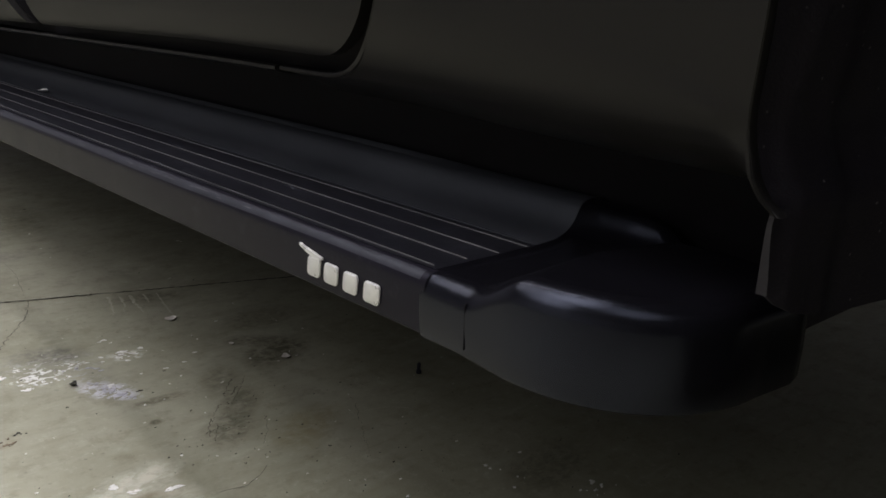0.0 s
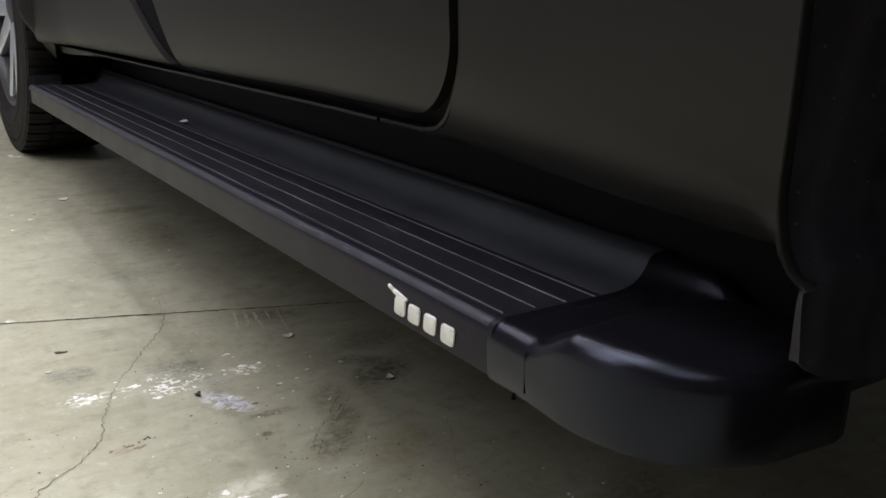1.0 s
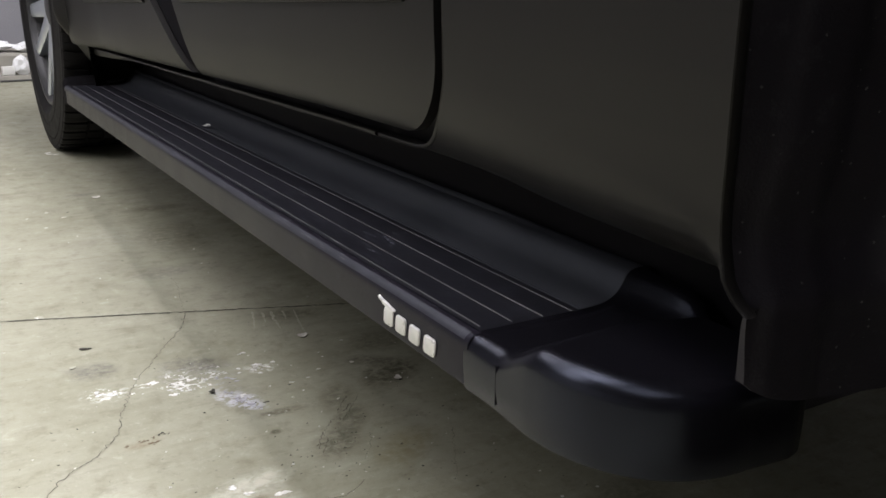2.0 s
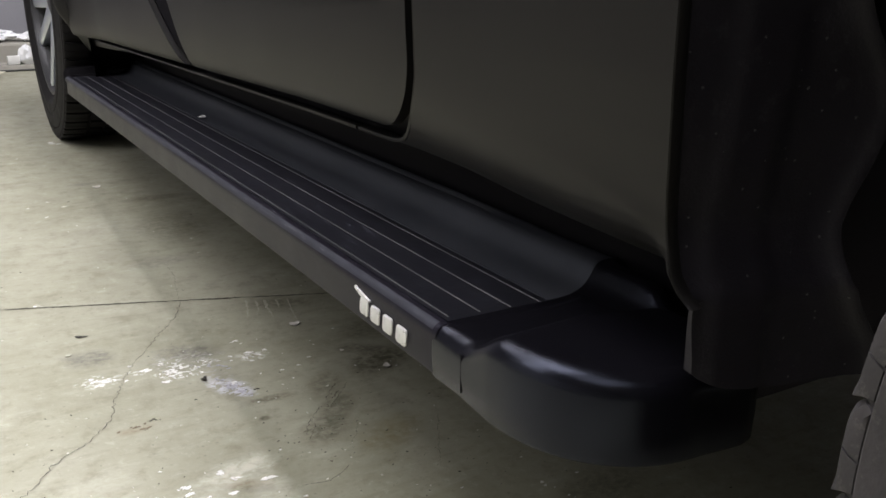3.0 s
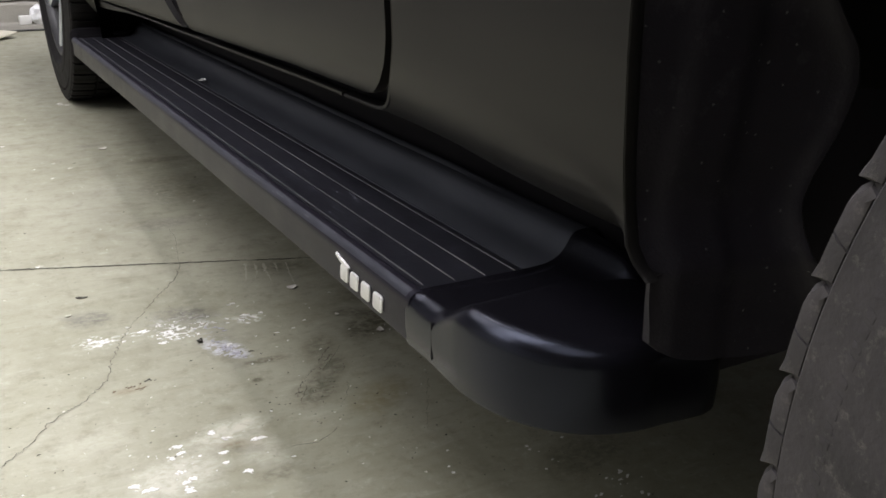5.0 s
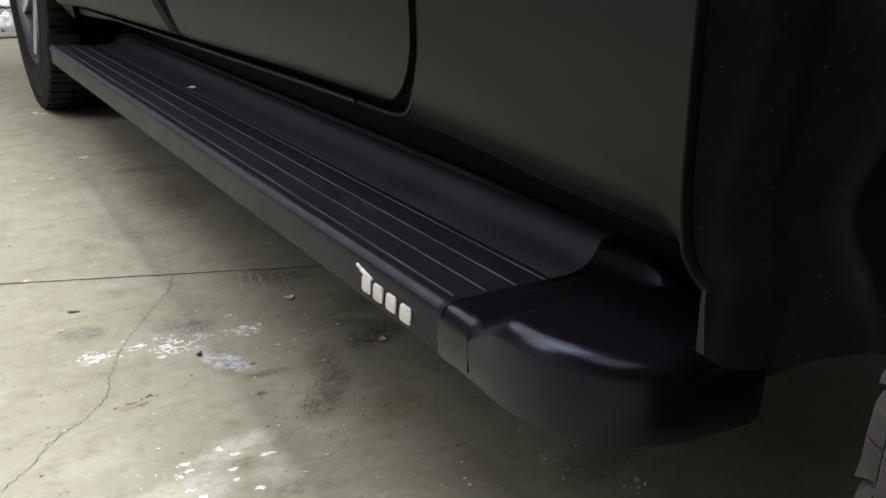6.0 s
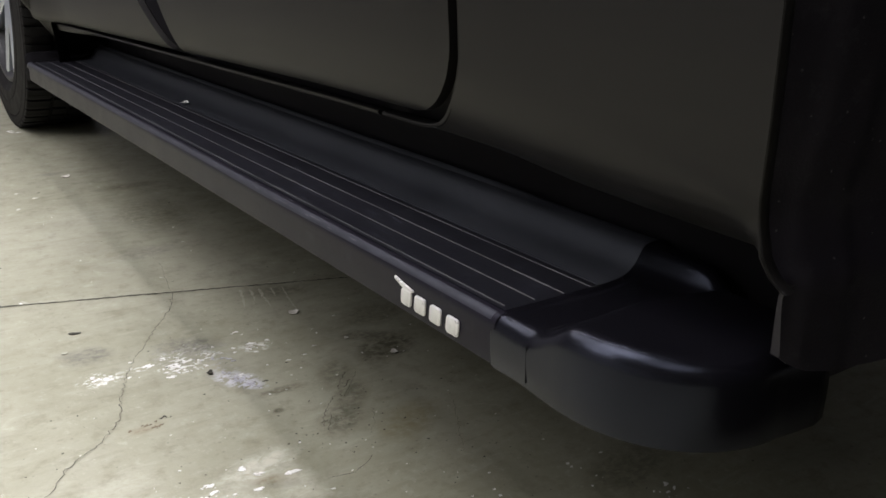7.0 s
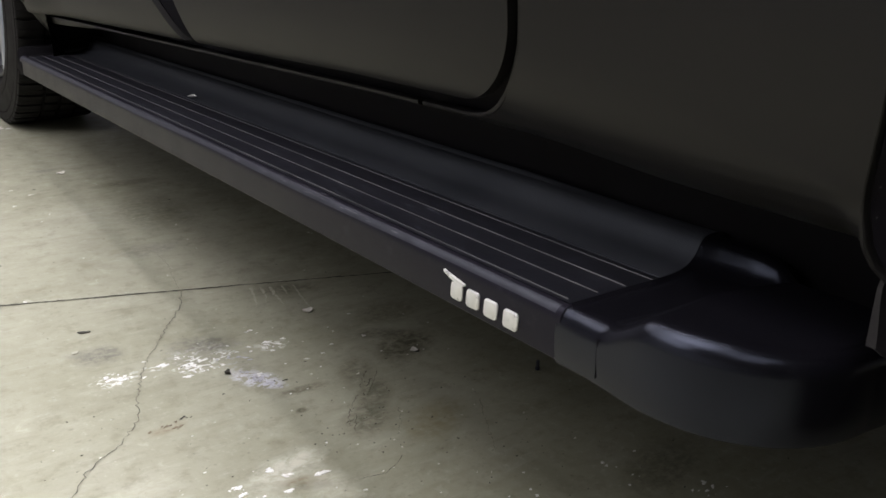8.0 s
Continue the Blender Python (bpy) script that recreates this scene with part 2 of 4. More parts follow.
DARKALLOY = surface("grey_painted_alloy", (0.028, 0.028, 0.030), (0.050, 0.050, 0.053), 15.0, 0.4, 0.08, 600, 0.1, metal=0.4)
PILLAR = surface("satin_black_trim", (0.0038, 0.0035, 0.0042), (0.0060, 0.0055, 0.0066), 20.0, 0.75, 0.06, 500, 0.1, gloss=0.05)
SEAL = surface("rubber_seal", (0.0085, 0.0080, 0.0095), (0.0125, 0.0117, 0.0138), 20.0, 0.6, 0.05, 500, 0.1, gloss=0.08)
GREYWALL = surface("grey_painted_plaster", (0.16, 0.16, 0.175), (0.21, 0.21, 0.225), 2.0, 0.7, 0.1, 160, 0.4, dist=0.003)
KERB = surface("kerb_concrete", (0.22, 0.21, 0.18), (0.32, 0.31, 0.27), 6.0, 0.8, 0.1, 160, 0.5, dist=0.003)
PLASTER = surface("garage_plaster", (0.30, 0.30, 0.29), (0.40, 0.40, 0.38), 1.5, 0.8, 0.08, 140, 0.4, dist=0.003)
WHITEWALL = surface("white_wall_paint", (0.68, 0.68, 0.67), (0.78, 0.78, 0.77), 1.5, 0.7, 0.08, 140, 0.3, dist=0.002)
WHITEBAG = surface("white_plastic_film", (0.72, 0.73, 0.74), (0.85, 0.86, 0.87), 10.0, 0.35, 0.1, 60, 0.3, dist=0.004)
WHITEPLASTIC = surface("white_plastic", (0.66, 0.66, 0.63), (0.78, 0.78, 0.76), 8.0, 0.4, 0.1, 400, 0.1)
GREYPLASTIC = surface("grey_plastic", (0.10, 0.10, 0.10), (0.17, 0.17, 0.16), 8.0, 0.5, 0.1, 400, 0.1)
PAPER = surface("creased_paper", (0.46, 0.44, 0.34), (0.62, 0.60, 0.50), 9.0, 0.8, 0.1, 300, 0.3)
WHITEPAINT = surface("flaked_white_paint", (0.66, 0.66, 0.64), (0.86, 0.86, 0.84), 120.0, 0.6, 0.1, 500, 0.2)
LAVPAINT = surface("flaked_pale_violet_paint", (0.33, 0.33, 0.37), (0.56, 0.56, 0.61), 160.0, 0.6, 0.1, 500, 0.5)
JOINTDIRT = surface("joint_dirt", (0.022, 0.020, 0.015), (0.060, 0.055, 0.043), 60.0, 0.9, 0.05, 500, 0.4)
CRACK = surface("crack_dirt", (0.045, 0.041, 0.032), (0.11, 0.10, 0.08), 60.0, 0.9, 0.05, 500, 0.4)
DRIP = surface("dried_drip", (0.33, 0.32, 0.25), (0.46, 0.45, 0.37), 90.0, 0.6, 0.1, 400, 0.2)
LEAF = surface("dry_pale_leaf", (0.58, 0.56, 0.50), (0.80, 0.78, 0.72), 90.0, 0.7, 0.1, 500, 0.3)
BROWN = surface("brown_leaf", (0.10, 0.08, 0.05), (0.20, 0.16, 0.11), 70.0, 0.8, 0.1, 500, 0.3)
DARKBIT = surface("dark_debris", (0.02, 0.018, 0.014), (0.045, 0.04, 0.03), 70.0, 0.8, 0.1, 500, 0.3)
GLASS = surface("dark_tinted_glass", (0.01, 0.01, 0.011), (0.012, 0.012, 0.013), 3.0, 0.05, 0.0, 50, 0.0)
PLUG = surface("dark_blue_plastic", (0.010, 0.011, 0.022), (0.018, 0.019, 0.036), 30.0, 0.3, 0.05, 400, 0.1)
CABLE = surface("black_cable_sheath", (0.012, 0.012, 0.012), (0.02, 0.02, 0.02), 30.0, 0.5, 0.1, 400, 0.1)
LAMPBODY = surface("white_lamp_housing", (0.7, 0.7, 0.7), (0.78, 0.78, 0.78), 5.0, 0.4, 0.05, 300, 0.05)


# ---------------------------------------------------------------- mesh helpers
def finish(name, bm, mat, smooth=40):
    bmesh.ops.recalc_face_normals(bm, faces=bm.faces)
    me = bpy.data.meshes.new(name)
    bm.to_mesh(me)
    bm.free()
    for m in (mat if isinstance(mat, (list, tuple)) else [mat]):
        me.materials.append(m)
    if smooth:
        me.polygons.foreach_set("use_smooth", [True] * len(me.polygons))
        me.set_sharp_from_angle(angle=radians(smooth))
    return me


def part(name, bm, mat, parent, label="", smooth=40):
    o = new(name, finish(name, bm, mat, smooth))
    o.parent = parent
    return tagged(o, label)


def thing(name, bm, mat, label, category, kind="", group="", smooth=40):
    return tagged(new(name, finish(name, bm, mat, smooth)), label, category, group, kind)


def sweep(profile, ys):
    """Closed (x, z) profile carried along y."""
    bm = bmesh.new()
    rings = [[bm.verts.new((x, y, z)) for x, z in profile] for y in ys]
    n = len(profile)
    for a, b in zip(rings, rings[1:]):
        for i in range(n):
            bm.faces.new((a[i], a[(i + 1) % n], b[(i + 1) % n], b[i]))
    bm.faces.new(rings[0])
    bm.faces.new(rings[-1][::-1])
    return bm


def prism(outline, x0, x1):
    """(y, z) outline carried from x0 to x1."""
    bm = bmesh.new()
    a = [bm.verts.new((x0, y, z)) for y, z in outline]
    b = [bm.verts.new((x1, y, z)) for y, z in outline]
    n = len(a)
    for i in range(n):
        bm.faces.new((a[i], a[(i + 1) % n], b[(i + 1) % n], b[i]))
    bm.faces.new(a)
    bm.faces.new(b[::-1])
    return bm


def block(x0, y0, z0, x1, y1, z1, bevel=0.0, seg=2):
    bm = bmesh.new()
    bmesh.ops.create_cube(bm, size=1)
    for v in bm.verts:
        v.co = Vector((x0 + (v.co.x + 0.5) * (x1 - x0), y0 + (v.co.y + 0.5) * (y1 - y0), z0 + (v.co.z + 0.5) * (z1 - z0)))
    if bevel:
        bmesh.ops.bevel(bm, geom=bm.edges[:], offset=bevel, segments=seg, affect="EDGES", profile=0.5)
    return bm


def skin(zs, y_of, x_of, columns, thick=0.006):
    """A panel: rows at the heights zs, each from y_of(z)[0] to y_of(z)[1], at depth x_of(y, z), with a rolled-in edge."""
    bm = bmesh.new()
    rows = []
    for z in zs:
        a, b = y_of(z)
        rows.append([bm.verts.new((x_of(a + (b - a) * i / columns, z), a + (b - a) * i / columns, z)) for i in range(columns + 1)])
    for r, s in zip(rows, rows[1:]):
        for i in range(columns):
            bm.faces.new((r[i], r[i + 1], s[i + 1], s[i]))
    rim = [e for e in bm.edges if len(e.link_faces) == 1]
    ext = bmesh.ops.extrude_edge_only(bm, edges=rim)
    for v in ext["geom"]:
        if isinstance(v, bmesh.types.BMVert):
            v.co.x += thick
    return bm


def lerp_table(table):
    def f(z):
        if z <= table[0][0]:
            return table[0][1]
        for (z0, a), (z1, b) in zip(table, table[1:]):
            if z <= z1:
                t = (z - z0) / (z1 - z0)
                return a + (b - a) * t
        return table[-1][1]
    return f


def spread(a, b, n):
    return [a + (b - a) * i / n for i in range(n + 1)]


# ---------------------------------------------------------------- the garage
def kerb_mesh():
    """Kerb with a low footing ledge."""
    bm = bmesh.new()
    prof = [(3.735, -0.02), (3.735, 0.014), (3.740, 0.020), (3.780, 0.021), (3.785, 0.026), (3.786, 0.096), (3.795, 0.105), (4.018, 0.106), (4.018, -0.02)]
    ends = [[bm.verts.new((x, y, z)) for y, z in prof] for x in spread(-5.04, 3.84, 8)]
    for a, b in zip(ends, ends[1:]):
        for k in range(len(prof)):
            bm.faces.new((a[k], a[(k + 1) % len(prof)], b[(k + 1) % len(prof)], b[k]))
    bm.faces.new(ends[0])
    bm.faces.new(ends[-1][::-1])
    return bm


def build_garage():
    bm = bmesh.new()
    bmesh.ops.create_grid(bm, x_segments=4, y_segments=4, size=1)
    for v in bm.verts:
        v.co = Vector((v.co.x * 4.6 - 0.6, v.co.y * 5.2 - 1.05, 0))
    thing("floor", bm, FLOOR, "worn greenish-grey stained concrete garage floor", "floor", "structure", smooth=0)
    thing("wall_north", block(-5.2, 4.02, 0.0, 4.0, 4.15, 2.7), GREYWALL, "plain grey painted garage wall behind a kerb", "wall", "structure", smooth=0)
    thing("wall_south", block(-5.2, -6.25, 0.0, 4.0, -6.1, 2.7), PLASTER, "plain pale plastered garage wall", "wall", "structure", smooth=0)
    thing("wall_west", block(-5.2, -6.1, 0.0, -5.05, 4.02, 2.7), WHITEWALL, "plain white painted garage wall", "wall", "structure", smooth=0)
    thing("wall_east", block(3.85, -6.1, 0.0, 4.0, 4.02, 2.7), PLASTER, "plain pale plastered garage wall", "wall", "structure", smooth=0)
    thing("ceiling", block(-5.2, -6.25, 2.7, 4.0, 4.15, 2.85), PLASTER, "plain pale garage ceiling", "ceiling", "structure", smooth=0)
    thing("kerb", kerb_mesh(), KERB, "low dirty concrete kerb along the grey wall", "kerb", "structure")
    # housings for the unseen lamps, the two added front ones included
    for x, y, _, wide in LAMPS:
        ob = tagged(new("ceiling_lamp"), "unseen white lamp housing fixed flat under the ceiling", "lamp", "ceiling lamps")
        ob.location = (x, y, 2.65)
        part("housing", block(-wide / 2 - 0.035, -0.715, -0.035, wide / 2 + 0.035, 0.715, 0.048, 0.01), LAMPBODY, ob)


# ---------------------------------------------------------------- the truck
TRUCK = tagged(new("pickup_truck"), "matt black pickup truck with running boards parked on concrete", "vehicle")
TRUCK.rotation_euler = (radians(-2.375), 0, 0)
TRUCK.scale = (0.87, 0.87, 0.87)

TOP = 0.362


# section of the raised back: a steep cove up to a flat crest
COVE = [(0.1262, TOP + 0.0022), (0.140, TOP + 0.0026), (0.150, TOP + 0.0034), (0.158, 0.3672), (0.164, 0.3697), (0.169, 0.3733), (0.173, 0.3775), (0.1765, 0.3828), (0.1795, 0.3880), (0.1830, 0.3918), (0.1880, 0.3936), (0.1935, 0.3942)]


def board_profile():
    p = [(0.006, 0.313), (0.001, 0.317), (0.0, 0.322), (0.0, 0.350)]
    for a in range(0, 91, 15):
        p.append((0.011 - 0.011 * math.cos(radians(a)), 0.3535 + 0.011 * math.sin(radians(a))))
    p += [(0.014, 0.3645), (0.0165, TOP), (0.124, TOP)]
    p += [(0.150, TOP), (0.160, 0.3632), (0.168, 0.3675), (0.174, 0.3735), (0.179, 0.3815), (0.183, 0.387), (0.196, 0.3900), (0.203, 0.388), (0.206, 0.382), (0.207, 0.335), (0.19, 0.316)]
    return p


def cap_outline(n=60):
    """Plan of the near end cap, from the outer side at the board round to the inner side."""
    pts = [(-0.0008, 0.050), (-0.0008, 0.03), (-0.0008, 0.012), (-0.0008, -0.005), (-0.0006, -0.022), (-0.0004, -0.04)]
    for i in range(1, 25):
        a = radians(90 * i / 24)
        pts.append((0.115 - 0.115 * math.cos(a) ** 0.9, -0.04 - 0.127 * math.sin(a) ** 0.92))
    pts += [(0.14, -0.1695), (0.155, -0.1705), (0.166, -0.168), (0.174, -0.162), (0.179, -0.152), (0.181, -0.138)]
    pts += [(0.1815, y) for y in (-0.12, -0.10, -0.08)] + [(0.184, -0.064), (0.190, -0.050), (0.199, -0.036), (0.206, -0.020), (0.208, 0.0)]
    pts += [(0.208, y) for y in (0.02, 0.036, 0.05)]
    pts += [(x, 0.05) for x in (0.19, 0.17, 0.15, 0.13, 0.11, 0.09, 0.07, 0.05, 0.035, 0.02, 0.01)]
    fine = []
    for (x0, y0), (x1, y1) in zip(pts, pts[1:] + pts[:1]):
        n = max(1, round(math.hypot(x1 - x0, y1 - y0) / 0.0045))
        fine += [(x0 + (x1 - x0) * k / n, y0 + (y1 - y0) * k / n) for k in range(n)]
    return fine


def smooth01(a, b, v):
    u = max(0.0, min(1.0, (v - a) / (b - a)))
    return u * u * (3 - 2 * u)


COVE_Z = lerp_table(COVE)
CAP_BACK = lerp_table([(0.0, 0.004), (0.10, -0.010), (0.168, -0.046), (0.20, -0.062)])


def cap_height(x, y):
    y1 = CAP_BACK(x)
    dome = 0.0198 * (1 - smooth01(y1 - max(0.010, 0.054 - 0.26 * x), y1, y)) * (1 - smooth01(0.1710, 0.1775, x))
    hump = (COVE_Z(x) - TOP - 0.0022) * smooth01(-0.155, 0.0, y)
    dome -= 0.003 * smooth01(-0.08, -0.165, y) * min(1.0, dome / 0.01)
    return TOP + 0.0025 + max(dome, hump)


def end_cap(mirror=False):
    out = cap_outline()
    cx, cy = 0.105, -0.02
    bm = bmesh.new()

    def ring(inset, z_of):
        r = []
        for x, y in out:
            d = math.hypot(cx - x, cy - y)
            k = min(1.0, inset / d)
            px, py = x + (cx - x) * k, y + (cy - y) * k
            r.append(bm.verts.new((px, py, z_of(px, py))))
        return r
    low = lambda y: 0.0045 * smooth01(-0.05, 0.02, y)
    rings = [ring(0.05, lambda x, y: 0.316), ring(0.006, lambda x, y: 0.3085 + low(y)), ring(0.0025, lambda x, y: 0.3095 + low(y)), ring(0.001, lambda x, y: 0.313 + low(y))]
    rings.append(ring(0.0, lambda x, y: 0.335))
    for dz, inset in ((0.0180, 0.0), (0.0132, 0.0010), (0.0090, 0.0029), (0.0054, 0.0058), (0.0027, 0.0094), (0.0009, 0.0137), (0.0, 0.0185)):
        rings.append(ring(inset, lambda x, y, dz=dz: cap_height(x, y) - dz * (1 - smooth01(0.034, 0.047, y) * smooth01(-0.001, 0.012, x))))
    for i in range(1, 44):
        rings.append([])
        for x, y in out:
            d = math.hypot(cx - x, cy - y)
            k = min(1.0, 0.0185 / d) + (1 - min(1.0, 0.0185 / d)) * (i / 44)
            px, py = x + (cx - x) * k, y + (cy - y) * k
            rings[-1].append(bm.verts.new((px, py, cap_height(px, py))))
    n = len(out)
    for a, b in zip(rings, rings[1:]):
        for i in range(n):
            bm.faces.new((a[i], a[(i + 1) % n], b[(i + 1) % n], b[i]))
    mid = bm.verts.new((cx, cy, cap_height(cx, cy)))
    for i in range(n):
        bm.faces.new((rings[-1][i], rings[-1][(i + 1) % n], mid))
    bm.faces.new(rings[0][::-1])
    if mirror:
        for v in bm.verts:
            v.co.y = 2.195 - v.co.y * 0.55
    return bm


def rounded_plate(w, h, r, t, lean=0.0):
    """A rounded plate in the y-z plane that stands t proud towards -x, with a bevelled face."""
    pts = []
    for cx, cy, a0 in ((w / 2 - r, h / 2 - r, 0), (-w / 2 + r, h / 2 - r, 90), (-w / 2 + r, -h / 2 + r, 180), (w / 2 - r, -h / 2 + r, 270)):
        for k in range(5):
            a = radians(a0 + 22.5 * k)
            pts.append((cx + r * math.cos(a), cy + r * math.sin(a)))
    bm = bmesh.new()
    rings = []
    for s, x in ((1.0, 0.0), (1.0, -t * 0.6), (0.9, -t)):
        rings.append([bm.verts.new((x, y * s + lean * z * s, z * s)) for y, z in pts])
    n = len(pts)
    for a, b in zip(rings, rings[1:]):
        for i in range(n):
            bm.faces.new((a[i], a[(i + 1) % n], b[(i + 1) % n], b[i]))
    bm.faces.new(rings[-1])
    bm.faces.new(rings[0][::-1])
    return bm


def shifted(bm, x, y, z):
    bmesh.ops.translate(bm, verts=bm.verts[:], vec=(x, y, z))
    return bm


def build_board():
    rb = part("running_board", sweep(board_profile(), spread(0.045, 2.19, 60)), BOARD, TRUCK, "black powder-coated running board with a ribbed tread")
    bm = bmesh.new()
    xs = [0.0175 + i * (0.1255 - 0.0175) / 24 for i in range(25)]
    ys = spread(0.052, 2.185, 40)
    # ribbed tread mat with four shallow channels beside the strips
    grid = [[bm.verts.new((x, y, TOP + 0.0016)) for x in xs] for y in ys]
    for a, b in zip(grid, grid[1:]):
        for i in range(24):
            bm.faces.new((a[i], a[i + 1], b[i + 1], b[i]))
    ext = bmesh.ops.extrude_edge_only(bm, edges=[e for e in bm.edges if len(e.link_faces) == 1])
    for v in ext["geom"]:
        if isinstance(v, bmesh.types.BMVert):
            v.co.z -= 0.003
    # raised back: a steep cove up to a flat crest with a thin lip, which dies away towards the near end
    km = bmesh.new()
    rows = []
    for y in spread(0.0505, 2.186, 60):
        lip = smooth01(0.10, 0.36, y)
        prof = COVE + [(0.1955, 0.3945 + 0.0026 * lip), (0.1985, 0.3947 + 0.0038 * lip), (0.2025, 0.3940 + 0.0030 * lip), (0.2065, 0.389), (0.2055, 0.380)]
        rows.append([km.verts.new((x, y, z)) for x, z in prof] + [km.verts.new((0.2055, y, 0.366)), km.verts.new((0.1262, y, TOP + 0.0004))])
    for p, q in zip(rows, rows[1:]):
        for k in range(len(p)):
            km.faces.new((p[k], p[(k + 1) % len(p)], q[(k + 1) % len(p)], q[k]))
    km.faces.new(rows[0])
    km.faces.new(rows[-1][::-1])
    part("kick_panel", km, KICK, rb, "dusty black plastic raised back of the running board")
    part("tread_mat", bm, TREAD, rb, "scuffed black tread surface")
    for i, x in enumerate((0.0225, 0.054, 0.0855, 0.117)):
        prof = [(x - 0.0008, TOP + 0.0012), (x - 0.0003, TOP + 0.0026), (x + 0.0003, TOP + 0.0026), (x + 0.0008, TOP + 0.0012)]
        part("tread_strip", sweep(prof, spread(0.060 - 0.0035 * i, 2.18, 8)), LINE, rb, "thin worn pale raised strip")
    # worn corner between the front face and the tread, its highlight painted as a pale strip
    bm = bmesh.new()
    rows = [[bm.verts.new((0.011 - 0.01115 * math.cos(radians(a)), y, 0.3535 + 0.01115 * math.sin(radians(a)))) for a in spread(26 + 5 * math.sin(9 * y), 76 + 4 * math.sin(7 * y + 1), 6)] for y in spread(0.052, 2.188, 80)]
    for a, b in zip(rows, rows[1:]):
        for k in range(6):
            bm.faces.new((a[k], a[k + 1], b[k + 1], b[k]))
    part("lit_worn_edge", bm, LITEDGE, rb, "worn corner along the running board with its highlight painted pale")
    rnd = random.Random(41)
    bm = bmesh.new()
    for y0, y1, n in ((0.30, 0.62, 30), (0.62, 1.25, 18), (1.25, 1.95, 30)):
        for _ in range(n):
            y, long = rnd.uniform(y0, y1), rnd.uniform(0.004, 0.020)
            a0 = rnd.uniform(35, 80)
            a1 = a0 + rnd.uniform(3, 9)
            rows = []
            for k in range(5):
                u = k / 4
                w = math.sin(math.pi * (0.12 + 0.76 * u)) * rnd.uniform(0.6, 1.0)
                am, ah = (a0 + a1) / 2, (a1 - a0) / 2 * w
                rows.append([bm.verts.new((0.011 - 0.0114 * math.cos(radians(a)), y + long * u, 0.3535 + 0.0114 * math.sin(radians(a)))) for a in (am - ah, am, am + ah)])
            for a, b in zip(rows, rows[1:]):
                for k in range(2):
                    bm.faces.new((a[k], a[k + 1], b[k + 1], b[k]))
    tagged(part("edge_scuff", bm, SCUFF, rb), "pale scuffs along the worn outer edge", kind="stuff")
    bm = bmesh.new()
    for _ in range(150):
        y = rnd.uniform(0.25, 0.75) if rnd.random() < 0.6 else rnd.uniform(0.75, 2.0)
        x = rnd.choice((0.028, 0.040, 0.048, 0.064, 0.075, 0.095)) + rnd.uniform(-0.004, 0.004)
        long, wide, lean = rnd.uniform(0.008, 0.050), rnd.uniform(0.0004, 0.0014), rnd.uniform(-0.004, 0.004)
        q = [bm.verts.new((x + dx * wide + lean * u, y + long * u, TOP + 0.0019)) for dx, u in ((-1, 0.2), (0.2, 0.0), (1, 0.3), (0.7, 0.9), (-0.2, 1.0), (-0.8, 0.7))]
        bm.faces.new(q)
    tagged(part("tread_scuff", bm, TREADSCUFF, rb, smooth=0), "faint bluish scuffs on the tread", kind="stuff")
    part("end_cap", end_cap(), CAP, rb, "moulded black plastic end cap with a raised dome")
    # same cap as the near one, in a duller, darker black without its highlight
    part("end_cap", end_cap(True), PILLAR, rb, "dull black plastic end cap beside the rear wheel")
    part("seam", block(-0.00095, -0.00015, 0.3195, 0.003, 0.00015, 0.3545), SEAL, rb, "dark mould seam")
    # bright badge: four plain plates and a curved horn over the first
    for y, w in ((0.1905, 0.0195), (0.1650, 0.0205), (0.1375, 0.0205), (0.1085, 0.0215)):
        part("badge_plate", shifted(rounded_plate(w * 0.96, 0.0182, 0.0040, 0.0022, -0.12), -0.0002, y, 0.3335 - 0.02 * (0.15 - y)), CHROME, rb, "bright raised metal badge plate")
    bm = bmesh.new()
    rows = []
    for i in range(13):
        u = i / 12
        yy = 0.2115 - 0.034 * u
        zz = 0.3440 + 0.0060 * (1 - u) ** 2.0
        hh = 0.0012 + 0.0052 * math.sin(math.pi * min(1, u * 0.75 + 0.2)) * (0.45 + 0.55 * u)
        rows.append([bm.verts.new((x, yy, zz + dz)) for x, dz in ((0.0, -hh / 2), (-0.0022, -hh / 2 * 0.8), (-0.0022, hh / 2 * 0.8), (0.0, hh / 2))])
    for a, b in zip(rows, rows[1:]):
        for k in range(3):
            bm.faces.new((a[k], a[k + 1], b[k + 1], b[k]))
    bm.faces.new(rows[0])
    bm.faces.new(rows[-1][::-1])
    part("badge_horn", bm, CHROME, rb, "bright curved badge horn")
    for y in (0.05, 1.1, 2.0):
        bm = block(0.03, y - 0.025, 0.296, 0.4, y + 0.025, 0.312, 0.003)
        part("bracket", bm, TRIM, rb, "black steel mounting bracket")
    return rb


FENDER_X = lerp_table([(0.449, 0.215), (0.4505, 0.175), (0.4535, 0.150), (0.458, 0.130), (0.466, 0.109), (0.476, 0.0905), (0.4865, 0.0765), (0.50, 0.0645), (0.515, 0.0550), (0.53, 0.0487), (0.545, 0.0450), (0.56, 0.0433), (0.62, 0.0405), (0.75, 0.037), (0.95, 0.048), (1.05, 0.075)])
